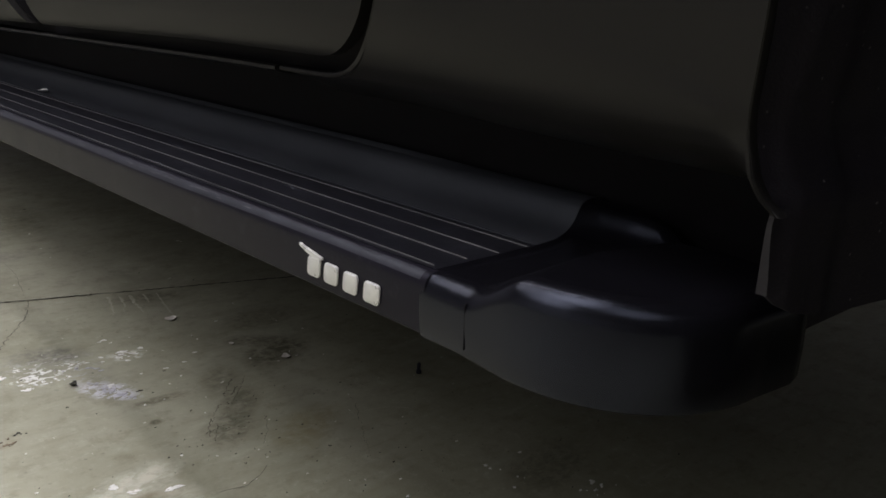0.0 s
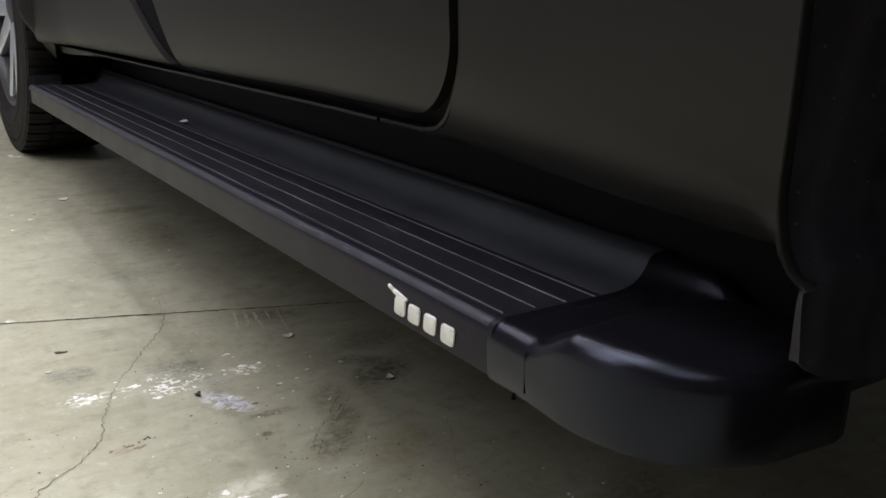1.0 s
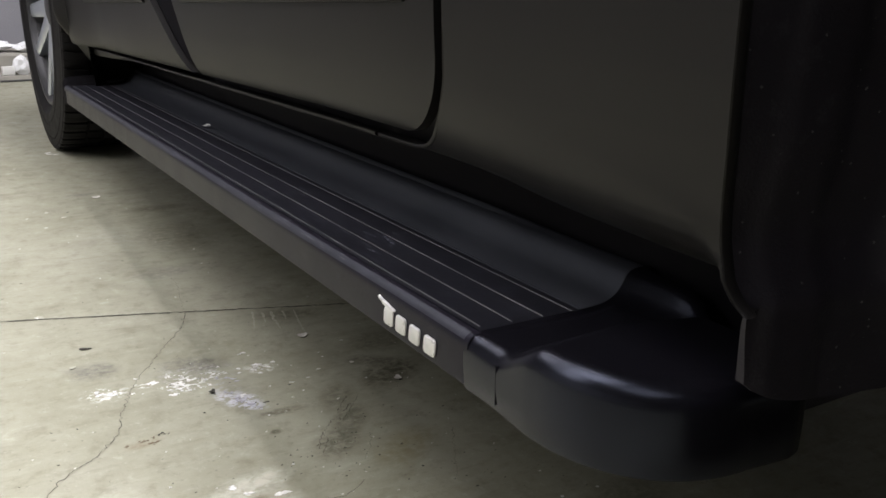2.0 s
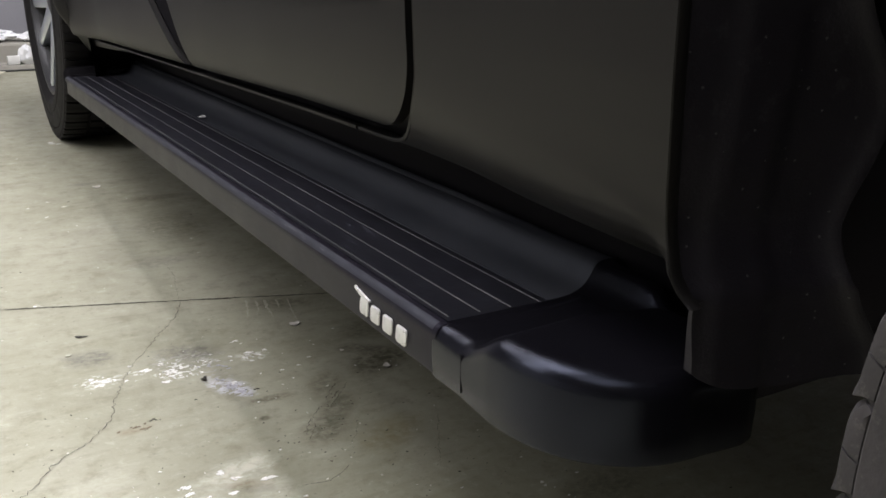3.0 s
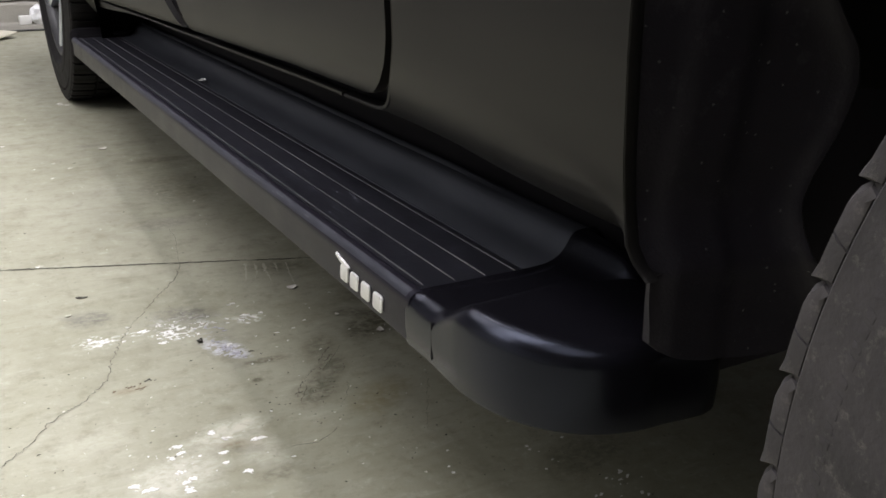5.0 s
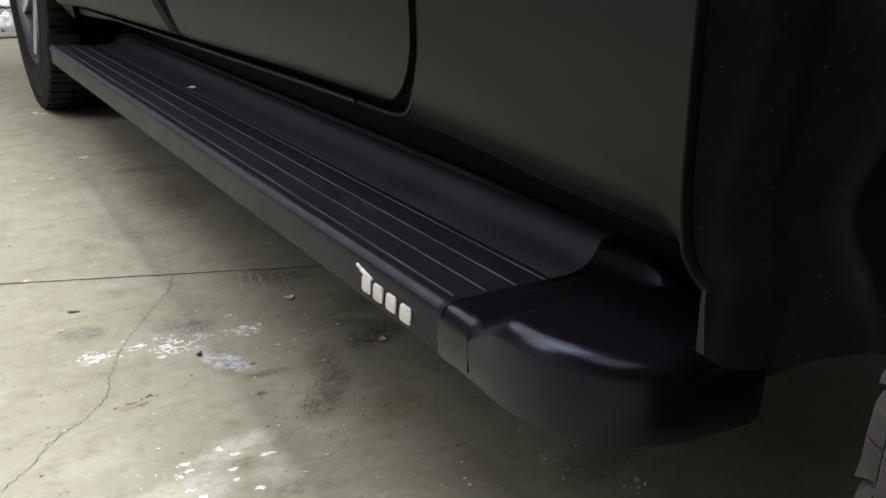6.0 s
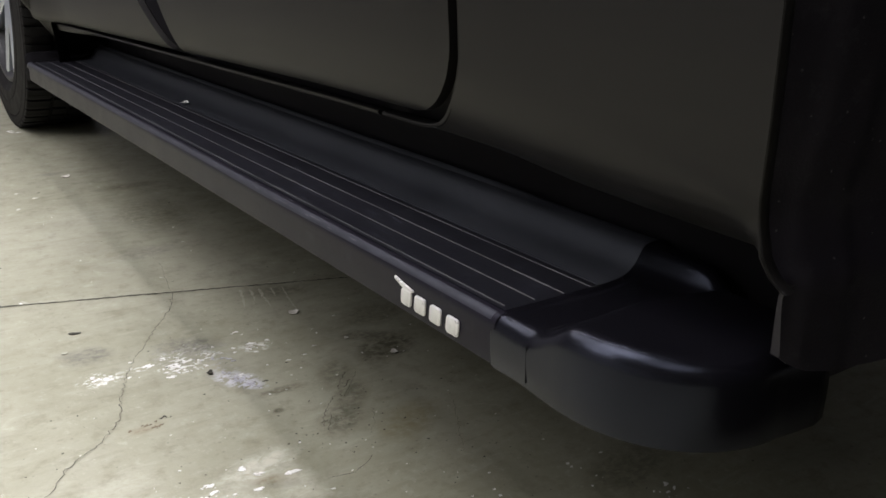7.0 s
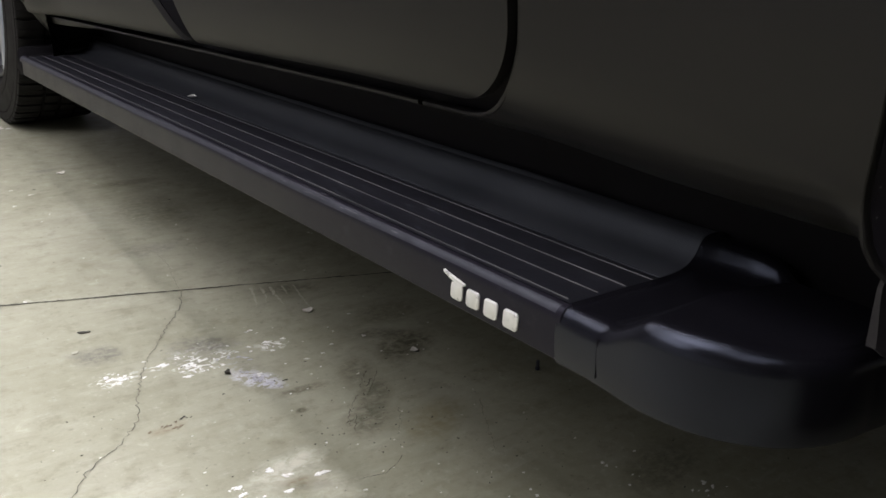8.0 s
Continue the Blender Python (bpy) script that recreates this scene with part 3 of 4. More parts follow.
FENDER_FRONT_X = lerp_table([(0.445, 0.215), (0.4465, 0.170), (0.449, 0.145), (0.4525, 0.125), (0.457, 0.107), (0.463, 0.0905), (0.470, 0.0765), (0.480, 0.0645), (0.492, 0.0555), (0.505, 0.0495), (0.52, 0.0463), (0.535, 0.0445), (0.56, 0.0430), (0.62, 0.0405), (0.75, 0.037), (0.95, 0.048), (1.05, 0.075)])
DOOR_X = lerp_table([(0.49, 0.063), (0.505, 0.0605), (0.508, 0.0575), (0.513, 0.0542), (0.522, 0.0510), (0.537, 0.0476), (0.56, 0.0445), (0.58, 0.0430), (0.61, 0.0415), (0.75, 0.038), (0.95, 0.050), (1.05, 0.075)])
WING_EDGE_X = lerp_table([(0.449, 0.0610), (0.469, 0.0560), (0.492, 0.0570), (0.509, 0.0535), (0.53, 0.0475), (0.56, 0.0415), (0.60, 0.0365), (0.75, 0.030), (0.95, 0.045), (1.05, 0.075)])
HUB_F, HUB_R, TYRE = -0.8095, 2.69, 0.455


ARCH_EDGE = lerp_table([(0.4460, -0.194), (0.4480, -0.191), (0.4510, -0.187), (0.4555, -0.182), (0.462, -0.1785), (0.469, -0.1755), (0.480, -0.1725), (0.492, -0.1690), (0.509, -0.1705), (0.53, -0.1755), (0.56, -0.1810), (0.60, -0.185), (0.72, -0.190)])


def arch_edge(z):
    """y of the front wheel opening's rear edge at height z."""
    if z > 0.72:
        u = min(1.0, (z - 0.72) / 0.26)
        return -0.190 - 0.6 * (1 - math.sqrt(max(0.0, 1 - u * u)))
    return ARCH_EDGE(z)



def corner(z, edge, wide, low, high):
    """y of an upright edge that sweeps round into a lower edge along a quarter ellipse."""
    u = max(0.0, min(1.0, 1 - (z - low) / high))
    return edge + wide * (1 - math.sqrt(1 - u * u))


def door_front(z):
    return corner(z, 0.1765, 0.094, 0.505, 0.082)


def fender_back(z):
    return corner(z, 0.1600, 0.130, 0.4866, 0.095)



def wing_x(y, z):
    """Depth of the front wing: it tucks in below, at once under the door, and bulges to a stiff lip along the wheel opening."""
    x = FENDER_FRONT_X(z) + (FENDER_X(z) - FENDER_FRONT_X(z)) * smooth01(-0.20, 0.26, y) + 0.022 * smooth01(0.02, 0.30, y) * smooth01(0.4862, 0.470, z)
    e = arch_edge(z)
    span = 0.022 + 0.235 * smooth01(0.50, 0.56, z)
    return WING_EDGE_X(z) + (x - WING_EDGE_X(z)) * smooth01(e - 0.001, e + span, y)


def leaned(bm):
    """The moulding falls slightly towards the rear."""
    for v in bm.verts:
        v.co.z -= 0.024 * (v.co.y - 0.23)
    return bm


def build_side():
    zs = [0.449, 0.4496, 0.4502, 0.4512, 0.4525, 0.454, 0.456, 0.458, 0.461, 0.464, 0.468, 0.472, 0.477, 0.481, 0.4825, 0.484, 0.4855, 0.4866, 0.4868, 0.4875, 0.4885, 0.490, 0.4925, 0.495, 0.498, 0.501, 0.5045] + spread(0.508, 0.66, 30) + spread(0.70, 1.05, 14)

    def fender_span(z):
        right = 0.366 if z < 0.4865 else fender_back(z)
        return arch_edge(z), right
    part("fender", skin(zs, fender_span, wing_x, 60), PAINT, TRUCK, "matt black front wing panel")
    # folded edge below and before the front door
    bm = bmesh.new()
    rows = []
    for z in [0.4865] * 3 + [0.4867, 0.4870, 0.4875, 0.4885, 0.490, 0.4925, 0.495, 0.498, 0.501, 0.5045, 0.508, 0.513, 0.518, 0.526, 0.535, 0.542, 0.55, 0.56, 0.57, 0.60, 0.66]:
        y = fender_span(max(z, 0.4866))[1]
        if z == 0.4865:
            y = (0.364, 0.32, 0.285)[len(rows)]
        x = wing_x(y, max(z, 0.4866))
        turn = smooth01(0.487, 0.53, z) * math.pi / 2
        ny, nz = math.sin(turn), math.cos(turn)
        rows.append([bm.verts.new((x + dx, y + ny * w, z + nz * w)) for dx, w in ((0.006, -0.004), (0.0002, -0.0034), (-0.0010 * (1 - turn / 1.6), -0.0014), (-0.0004, 0.0006), (0.004, 0.0016), (0.016, 0.0012))])
    for a, b in zip(rows, rows[1:]):
        for k in range(5):
            bm.faces.new((a[k], a[k + 1], b[k + 1], b[k]))
    part("fender_lip", bm, PAINT, TRUCK)
    # rolled lip round the wheel opening
    bm = bmesh.new()
    rows = []
    for z in [0.4475, 0.4490, 0.4510, 0.4555, 0.462, 0.469, 0.474] + spread(0.480, 0.97, 56):
        y, x = arch_edge(z), wing_x(arch_edge(z), z)
        rows.append([bm.verts.new(p) for p in ((x + 0.0012, y + 0.0035, z), (x, y + 0.0009, z), (x + 0.0008, y - 0.0006, z), (x + 0.0030, y - 0.0012, z), (x + 0.008, y - 0.0010, z), (x + 0.012, y + 0.001, z))])
    for a, b in zip(rows, rows[1:]):
        for k in range(5):
            bm.faces.new((a[k], a[k + 1], b[k + 1], b[k]))
    part("arch_lip", bm, PAINT, TRUCK)

    def door_back(z):
        return 1.006 + 0.88 * (min(z, 0.66) - 0.504) + 0.10 * max(0.0, z - 0.66)

    def gap(z):
        return 0.060 + 0.92 * (min(z, 0.66) - 0.504)
    dz = [0.505, 0.5053, 0.506, 0.5075, 0.5095, 0.512, 0.5155, 0.520, 0.525, 0.531, 0.537, 0.543] + spread(0.55, 0.66, 14) + spread(0.70, 1.05, 10)

    def falling(bm, rate):
        """The lower edge falls towards the rear; the panel above keeps its height."""
        for v in bm.verts:
            v.co.z -= rate * max(0.0, v.co.y - 0.5) * smooth01(0.62, 0.505, v.co.z)
        return bm
    fd = part("front_door", falling(skin(dz, lambda z: (door_front(z), door_back(z)), lambda y, z: DOOR_X(z), 40, 0.012), 0.016), PAINT, TRUCK, "matt black front door panel")
    rd = part("rear_door", falling(skin(dz, lambda z: (door_back(z) + gap(z), min(2.36, HUB_R - math.sqrt(max(0.0001, 0.530 ** 2 - (z - 0.56) ** 2)) if abs(z - 0.56) < 0.6 else 2.36)), lambda y, z: DOOR_X(z) - 0.026 * smooth01(1.85, 2.18, y), 40, 0.012), 0.016), PAINT, TRUCK, "matt black rear door panel")
    part("side_moulding", leaned(sweep([(0.0445, 0.634), (0.0365, 0.636), (0.0355, 0.639), (0.035, 0.660), (0.037, 0.664), (0.0445, 0.666)], spread(0.232, 1.035, 12))), PAINT, fd, "slim moulding strip")
    part("side_moulding", leaned(sweep([(0.0445, 0.634), (0.0365, 0.636), (0.0355, 0.639), (0.035, 0.660), (0.037, 0.664), (0.0445, 0.666)], spread(1.31, 2.05, 12))), PAINT, rd, "slim moulding strip")
    # slanted trim in the gap between the doors
    bm = bmesh.new()
    rows = []
    for z in spread(0.506, 0.66, 14):
        y = door_back(z)
        w = gap(z)
        x = DOOR_X(z)
        rows.append([bm.verts.new(p) for p in ((x + 0.015, y - 0.006, z), (x + 0.056, y + w * 0.05, z), (x + 0.060, y + w * 0.5, z), (x + 0.050, y + w * 0.95, z), (x + 0.015, y + w + 0.006, z))])
    for a, b in zip(rows, rows[1:]):
        for k in range(4):
            bm.faces.new((a[k], a[k + 1], b[k + 1], b[k]))
    part("door_gap_trim", falling(bm, 0.016), PILLAR, TRUCK, "black slanted trim in the door gap")
    # dark seals behind the gaps
    part("door_seal", block(0.100, -0.10, 0.480, 0.112, 2.20, 1.04), SEAL, TRUCK, "black rubber door seal")
    # sill: thin lit lip under the doors, then rolled inwards
    prof = [(0.094, 0.4835), (0.087, 0.4865), (0.082, 0.4868), (0.0795, 0.4855), (0.0792, 0.4822), (0.0825, 0.4806), (0.093, 0.4780), (0.110, 0.475), (0.135, 0.470), (0.21, 0.464), (0.235, 0.462), (0.235, 0.4835)]
    sill = falling(sweep(prof, spread(0.379, 2.20, 40)), 0.010)
    # the sill's outer face grows deeper before the rear wheel
    for v in sill.verts:
        deep = smooth01(1.55, 2.15, v.co.y) * smooth01(0.135, 0.09, v.co.x)
        v.co.x -= 0.004 * deep
        if v.co.z < 0.4815 - 0.010 * max(0.0, v.co.y - 0.5):
            v.co.z -= 0.013 * deep
    part("sill", sill, PAINT, TRUCK, "matt black rolled sill below the doors")
    part("rocker", block(0.212, -0.12, 0.345, 0.234, 2.14, 0.4615, 0.004), SEAL, TRUCK, "black rocker panel behind the running board")
    part("rear_splash_guard", block(0.215, 2.141, 0.30, 0.60, 2.156, 0.62, 0.003), LINER, TRUCK, "black splash guard before the rear wheel")
    # rear wheel arch flare
    bm = bmesh.new()
    rows = []
    zc = 0.56
    for i in range(61):
        deg = -21 + 187 * i / 60
        a = radians(deg)
        cy, cz = -math.cos(a), math.sin(a)
        tuck = 0.070 * smooth01(1, -14, deg) + 0.05 * smooth01(-10, -21, deg)
        rows.append([bm.verts.new((x + tuck * k, HUB_R + cy * r, zc + cz * r)) for x, r, k in ((0.052, 0.590, 0.2), (0.034, 0.572, 0.5), (0.012, 0.556, 0.8), (-0.004, 0.543, 1), (-0.010, 0.534, 1), (-0.010, 0.526, 1), (-0.005, 0.521, 1), (0.05, 0.519, 1), (0.16, 0.519, 0.2))])
    for a, b in zip(rows, rows[1:]):
        for k in range(8):
            bm.faces.new((a[k], a[k + 1], b[k + 1], b[k]))
    part("arch_flare", bm, PAINT, TRUCK, "dusty rear wheel arch flare")


def arc(cy, cz, r, a0, a1, n):
    return [(cy + r * math.cos(radians(a0 + (a1 - a0) * i / n)), cz + r * math.sin(radians(a0 + (a1 - a0) * i / n))) for i in range(n + 1)]


def build_shell():
    """Closed body behind the skins: floor pan, cab, bonnet and bed with both wheel openings."""
    out = [(-1.55, 0.48), (-1.42, 0.44)]
    out += arc(HUB_F + 0.03, 0.42, 0.64, 176, 4, 24)
    out += [(-0.15, 0.40), (-0.06, 0.345), (2.15, 0.33)]
    out += arc(HUB_R, 0.56, 0.53, 192, -12, 24)
    out += [(3.4, 0.55), (3.42, 1.05), (2.36, 1.06), (2.30, 1.12), (2.10, 1.66), (1.9, 1.72), (1.0, 1.73), (0.78, 1.68), (0.05, 1.12), (-0.2, 1.09), (-1.3, 1.0), (-1.5, 0.9), (-1.58, 0.7)]
    part("body_shell", prism(out, 0.235, 1.66), PAINT, TRUCK, "matt black truck body", smooth=30)
    up = [(-1.5, 0.98), (-1.3, 1.0), (-0.2, 1.085), (0.05, 1.11), (2.3, 1.11), (2.36, 1.055), (3.4, 1.05), (3.4, 0.99)]
    part("waist_panel", prism([(y, z - 0.04) for y, z in up], 0.078, 0.236), PAINT, TRUCK, smooth=30)
    for x0, x1 in ((0.215, 0.232), (1.663, 1.68)):
        part("window", prism([(0.32, 1.14), (0.86, 1.56), (0.98, 1.62), (1.18, 1.62), (1.18, 1.14)], x0, x1), GLASS, TRUCK, "dark side window", smooth=0)
        part("window", prism([(1.24, 1.14), (1.24, 1.62), (1.92, 1.61), (2.08, 1.14)], x0, x1), GLASS, TRUCK, "dark side window", smooth=0)
    far = [(-1.5, 0.5), (-1.36, 0.46)] + arc(HUB_F, 0.40, 0.58, 174, 6, 20) + [(-0.16, 0.46), (2.15, 0.46)] + arc(HUB_R, 0.56, 0.53, 190, -10, 20) + [(3.4, 0.55), (3.4, 1.05), (-1.3, 1.0)]
    part("far_side", prism(far, 1.66, 1.82), PAINT, TRUCK, smooth=30)
    bed = [(HUB_R + 0.60 * math.cos(radians(a)), 0.56 + 0.60 * math.sin(radians(a))) for a in spread(52, -4, 20)]
    part("bed_side", prism([(2.36, 1.20), (2.36, 1.04)][1:] + bed + [(3.38, 0.56), (3.4, 1.04)], 0.06, 0.09), PAINT, TRUCK, smooth=30)
    wing = [(HUB_F + 0.60 * math.cos(radians(a)), 0.40 + 0.60 * math.sin(radians(a))) for a in spread(85, 178, 20)]
    part("wing_front", prism([(-0.70, 1.02)] + wing + [(-1.48, 0.46), (-1.53, 0.9), (-1.3, 0.98)], 0.06, 0.09), PAINT, TRUCK, smooth=30)


def sheet(xs, us, place, thick):
    """A thin moulded sheet over the columns xs and the steps us, thickened rearwards."""
    bm = bmesh.new()
    rows = [[bm.verts.new(place(x, u)) for x in xs] for u in us]
    for a, b in zip(rows, rows[1:]):
        for k in range(len(a) - 1):
            bm.faces.new((a[k], a[k + 1], b[k + 1], b[k]))
    ext = bmesh.ops.extrude_edge_only(bm, edges=[e for e in bm.edges if len(e.link_faces) == 1])
    for v in ext["geom"]:
        if isinstance(v, bmesh.types.BMVert):
            v.co.y += thick
    return bm


def build_liner():
    """One moulded sheet behind the front wheel that hangs down as a flap, with a raised fold along its inner edge."""
    foot = lerp_table([(0.072, 0.400), (0.0745, 0.3925), (0.080, 0.3868), (0.090, 0.3805), (0.104, 0.3762), (0.120, 0.3730), (0.140, 0.3708), (0.166, 0.3712), (0.20, 0.3745), (0.23, 0.377)])
    face = lerp_table([(0.0, 0.0), (0.12, -0.0035), (0.40, -0.0095), (0.70, -0.018), (0.85, -0.0245), (0.92, -0.0310), (0.96, -0.0375), (0.985, -0.0395), (1.0, -0.0385), (1.015, -0.0340), (1.03, -0.022), (1.05, 0.004)])
    fold = lerp_table([(0.37, 0.236), (0.40, 0.228), (0.43, 0.205), (0.455, 0.190), (0.485, 0.1890), (0.513, 0.1975), (0.543, 0.2080), (0.575, 0.2140), (0.597, 0.2070), (0.626, 0.1800), (0.66, 0.158), (0.75, 0.135), (0.98, 0.125)])

    def liner_at(s, u):
        wide = 0.074 + 0.116 * max(0.0, s)
        z = foot(wide) + (0.98 - foot(wide)) * u ** 1.25
        up = smooth01(0.436, 0.474, z)
        left = 0.0740 + 0.0045 * smooth01(0.44, 0.39, z) + (WING_EDGE_X(z) + 0.010 - 0.0740) * up
        rear = -0.1820 + (arch_edge(z) + 0.004 + 0.1820) * up
        x = left + (fold(z) - left) * max(0.0, s)
        rib = 0.0035 * (smooth01(0.080, 0.092, x) - smooth01(0.126, 0.142, x))
        back = 0.0 if s >= 0 else 0.0045 * smooth01(0.45, 0.385, z) + 0.0012
        return (x, rear + face(s) - rib + back - (0.5 * max(0, z - 0.72)) ** 1.3, z)
    steps = [-0.02] + [k / 24 for k in range(21)] + [0.86, 0.89, 0.92, 0.94, 0.96, 0.975, 0.985, 0.993, 1.0, 1.008, 1.015, 1.022, 1.03, 1.05]
    part("arch_liner", sheet(steps, spread(0, 1, 70), liner_at, 0.002), HANGFLAP, TRUCK, "dusty black plastic wheel arch liner and mud flap")
    bm = bmesh.new()
    rows = []
    for z in spread(0.335, 1.0, 24):
        y = -0.165 - (0.8 * max(0.0, z - 0.70)) ** 1.25
        rows.append([bm.verts.new((x, y + 0.012 - 0.004 * math.sin(9 * x) * smooth01(0.4, 0.5, z), z)) for x in spread(0.14, 0.60, 12)])
    for a, b in zip(rows, rows[1:]):
        for k in range(len(a) - 1):
            bm.faces.new((a[k], a[k + 1], b[k + 1], b[k]))
    part("inner_liner", bm, LINER, TRUCK, "black plastic inner arch liner")
    part("inner_wing", block(0.60, -1.42, 0.40, 0.62, -0.16, 1.05), LINER, TRUCK, "black inner wing", smooth=0)


def lathe(profile, n):
    """(x, r) profile turned round the wheel's axle, which lies along x."""
    bm = bmesh.new()
    rings = [[bm.verts.new((x, r * math.cos(2 * math.pi * i / n), r * math.sin(2 * math.pi * i / n))) for x, r in profile] for i in range(n)]
    m = len(profile)
    for i in range(n):
        a, b = rings[i], rings[(i + 1) % n]
        for k in range(m - 1):
            bm.faces.new((a[k], a[k + 1], b[k + 1], b[k]))
    return bm


def lug_meshes(rubber):
    """The blocks of one pitch of the tread: a pointed and a rounded shoulder block and three middle blocks."""
    R, half, made = TYRE, math.pi / 54, []
    for f0, f1, tip in ((-0.90, -0.055, True), (0.0, 1.02, False)):
        bm = bmesh.new()
        rings = []
        for s, (x, d) in enumerate(((0.0052, -0.0132), (0.0030, -0.0126), (0.0022, -0.0080), (0.0036, -0.0028), (0.0085, -0.0004), (0.022, 0.0), (0.070, 0.001), (0.072, -0.014))):
            ring = []
            for q in range(5):
                f = f0 + (f1 - f0) * q / 4
                r = R + d
                if tip and q == 0:
                    f += 0.26 if s < 2 else 0.12 if s == 2 else -0.06
                if tip and q == 0 and 1 < s < 7:
                    r += 0.0014
                if not tip and q == 4 and 1 < s < 7:
                    r -= 0.0062
                if not tip and q == 3 and 1 < s < 7:
                    r -= 0.0016
                ang = f * half + 0.07 * half * s
                ring.append(bm.verts.new((x, r * math.cos(ang), r * math.sin(ang))))
            rings.append(ring)
        for p, q in zip(rings, rings[1:]):
            for k in range(4):
                bm.faces.new((p[k], p[k + 1], q[k + 1], q[k]))
        for k in (0, 4):
            for p, q in zip(rings, rings[1:]):
                c0 = bm.verts.new((p[k].co.x + 0.010, p[k].co.y * 0.965, p[k].co.z * 0.965))
                c1 = bm.verts.new((q[k].co.x + 0.010, q[k].co.y * 0.965, q[k].co.z * 0.965))
                bm.faces.new((p[k], q[k], c1, c0))
        made.append(finish("tread_block", bm, rubber, 35))
    for x0, x1, sh in ((0.080, 0.120, 0.3), (0.130, 0.170, 0.75), (0.180, 0.238, 0.2)):
        bm = bmesh.new()
        top = [bm.verts.new((x, r * math.cos(f), r * math.sin(f))) for x, r, f in ((x0, R, (-0.8 + sh) * half), (x0, R, (0.7 + sh) * half), (x1, R - 0.003 * (x1 > 0.2), (0.9 + sh) * half), (x1, R - 0.003 * (x1 > 0.2), (-0.6 + sh) * half))]
        low = [bm.verts.new((v.co.x, v.co.y * 0.965, v.co.z * 0.965)) for v in top]
        bm.faces.new(top)
        for k in range(4):
            bm.faces.new((top[k], top[(k + 1) % 4], low[(k + 1) % 4], low[k]))
        made.append(finish("tread_block", bm, rubber, 35))
    return made


LUGS = {RUBBER: lug_meshes(RUBBER), SHADEDRUBBER: lug_meshes(SHADEDRUBBER)}


def build_wheel(y, z, inner=False, base=0.0, rubber=RUBBER):
    R = TYRE
    w = part("wheel", block(0.13, -0.02, -0.02, 0.26, 0.02, 0.02, 0.004), TRIM, TRUCK, "black wheel with an all-terrain tyre")
    w.location = (base, y, z)
    prof = [(0.235, 0.308), (0.25, 0.315), (0.262, 0.35), (0.255, 0.40), (0.235, R - 0.014), (0.20, R - 0.011), (0.06, R - 0.008), (0.026, R - 0.0058),
            (0.0100, R - 0.0056), (0.0058, R - 0.0080), (0.0042, R - 0.0126), (0.0046, R - 0.0133), (0.0020, R - 0.0139), (0.0008, R - 0.0152), (0.0002, R - 0.0230), (-0.0006, R - 0.0330), (-0.004, R - 0.055), (-0.006, R - 0.078), (-0.0045, R - 0.080), (-0.0045, R - 0.090), (-0.0065, R - 0.092), (-0.007, R - 0.115), (-0.003, 0.335), (0.006, 0.320), (0.020, 0.312), (0.028, 0.308)]
    bm = lathe(prof, 144)
    tyre = part("tyre", bm, rubber, w, "dusty black all-terrain tyre with chunky shoulder lugs" if rubber is RUBBER else "black all-terrain tyre", smooth=35)
    if not inner:
        bm = bmesh.new()
        rnd = random.Random(8)
        for i in range(300):
            a0 = 2 * math.pi * (i + rnd.uniform(-0.15, 0.15)) / 300
            a1 = a0 + 2 * math.pi * rnd.uniform(0.35, 0.6) / 300
            ring = [bm.verts.new((x, r * math.cos(a), r * math.sin(a))) for x, r, a in ((-0.0017, R - 0.0350, a0), (-0.0011, R - 0.0350, a1), (-0.0018, R - 0.0400, a1 - 0.003), (-0.0020, R - 0.0400, a0 - 0.003))]
            low = [bm.verts.new((v.co.x + 0.004, v.co.y, v.co.z)) for v in ring]
            bm.faces.new(ring)
            for k in range(4):
                bm.faces.new((ring[k], ring[(k + 1) % 4], low[(k + 1) % 4], low[k]))
        part("serrated_ring", bm, rubber, tyre, smooth=0)
    if not inner:
        for i in range(54):
            for me in LUGS[rubber]:
                o = new("tread_block", me)
                o.parent = w
                o.rotation_euler = (2 * math.pi * i / 54 + radians(3.05), 0, 0)
    # rim: barrel, lip and five split spokes
    part("rim_barrel", lathe([(0.14, 0.06), (0.14, 0.279), (0.06, 0.282), (0.0305, 0.288)], 60), TRIM, w, "dark inner face of the rim")
    part("rim", lathe([(0.03, 0.309), (0.016, 0.313), (0.008, 0.309), (0.008, 0.300), (0.022, 0.290), (0.030, 0.2885)], 80), DARKALLOY, w, "grey alloy rim")
    for i in range(5):
        a = 2 * math.pi * i / 5 + 0.95
        for side in (-1, 1):
            bm = bmesh.new()
            rows = []
            for u in spread(0, 1, 6):
                r = 0.045 + 0.245 * u
                off = side * (0.012 + 0.060 * u)
                wd = 0.032 - 0.010 * u
                x = 0.016 + 0.022 * (1 - u)
                rows.append([bm.verts.new((x + dx, r, off + dw)) for dx, dw in ((0.03, -wd), (0.004, -wd), (0.0, -wd * 0.6), (0.0, wd * 0.6), (0.004, wd), (0.03, wd))])
            for p, q in zip(rows, rows[1:]):
                for k in range(6):
                    bm.faces.new((p[k], p[(k + 1) % 6], q[(k + 1) % 6], q[k]))
            bm.faces.new(rows[0])
            bm.faces.new(rows[-1])
            bmesh.ops.rotate(bm, verts=bm.verts[:], cent=(0, 0, 0), matrix=Matrix.Rotation(a, 3, "X"))
            part("spoke", bm, ALLOY, w, "polished split spoke")
    part("hub_cap", lathe([(0.03, 0.0), (0.03, 0.03), (0.036, 0.055), (0.06, 0.06), (0.10, 0.06)], 32), DARKALLOY, w, "grey hub cap")
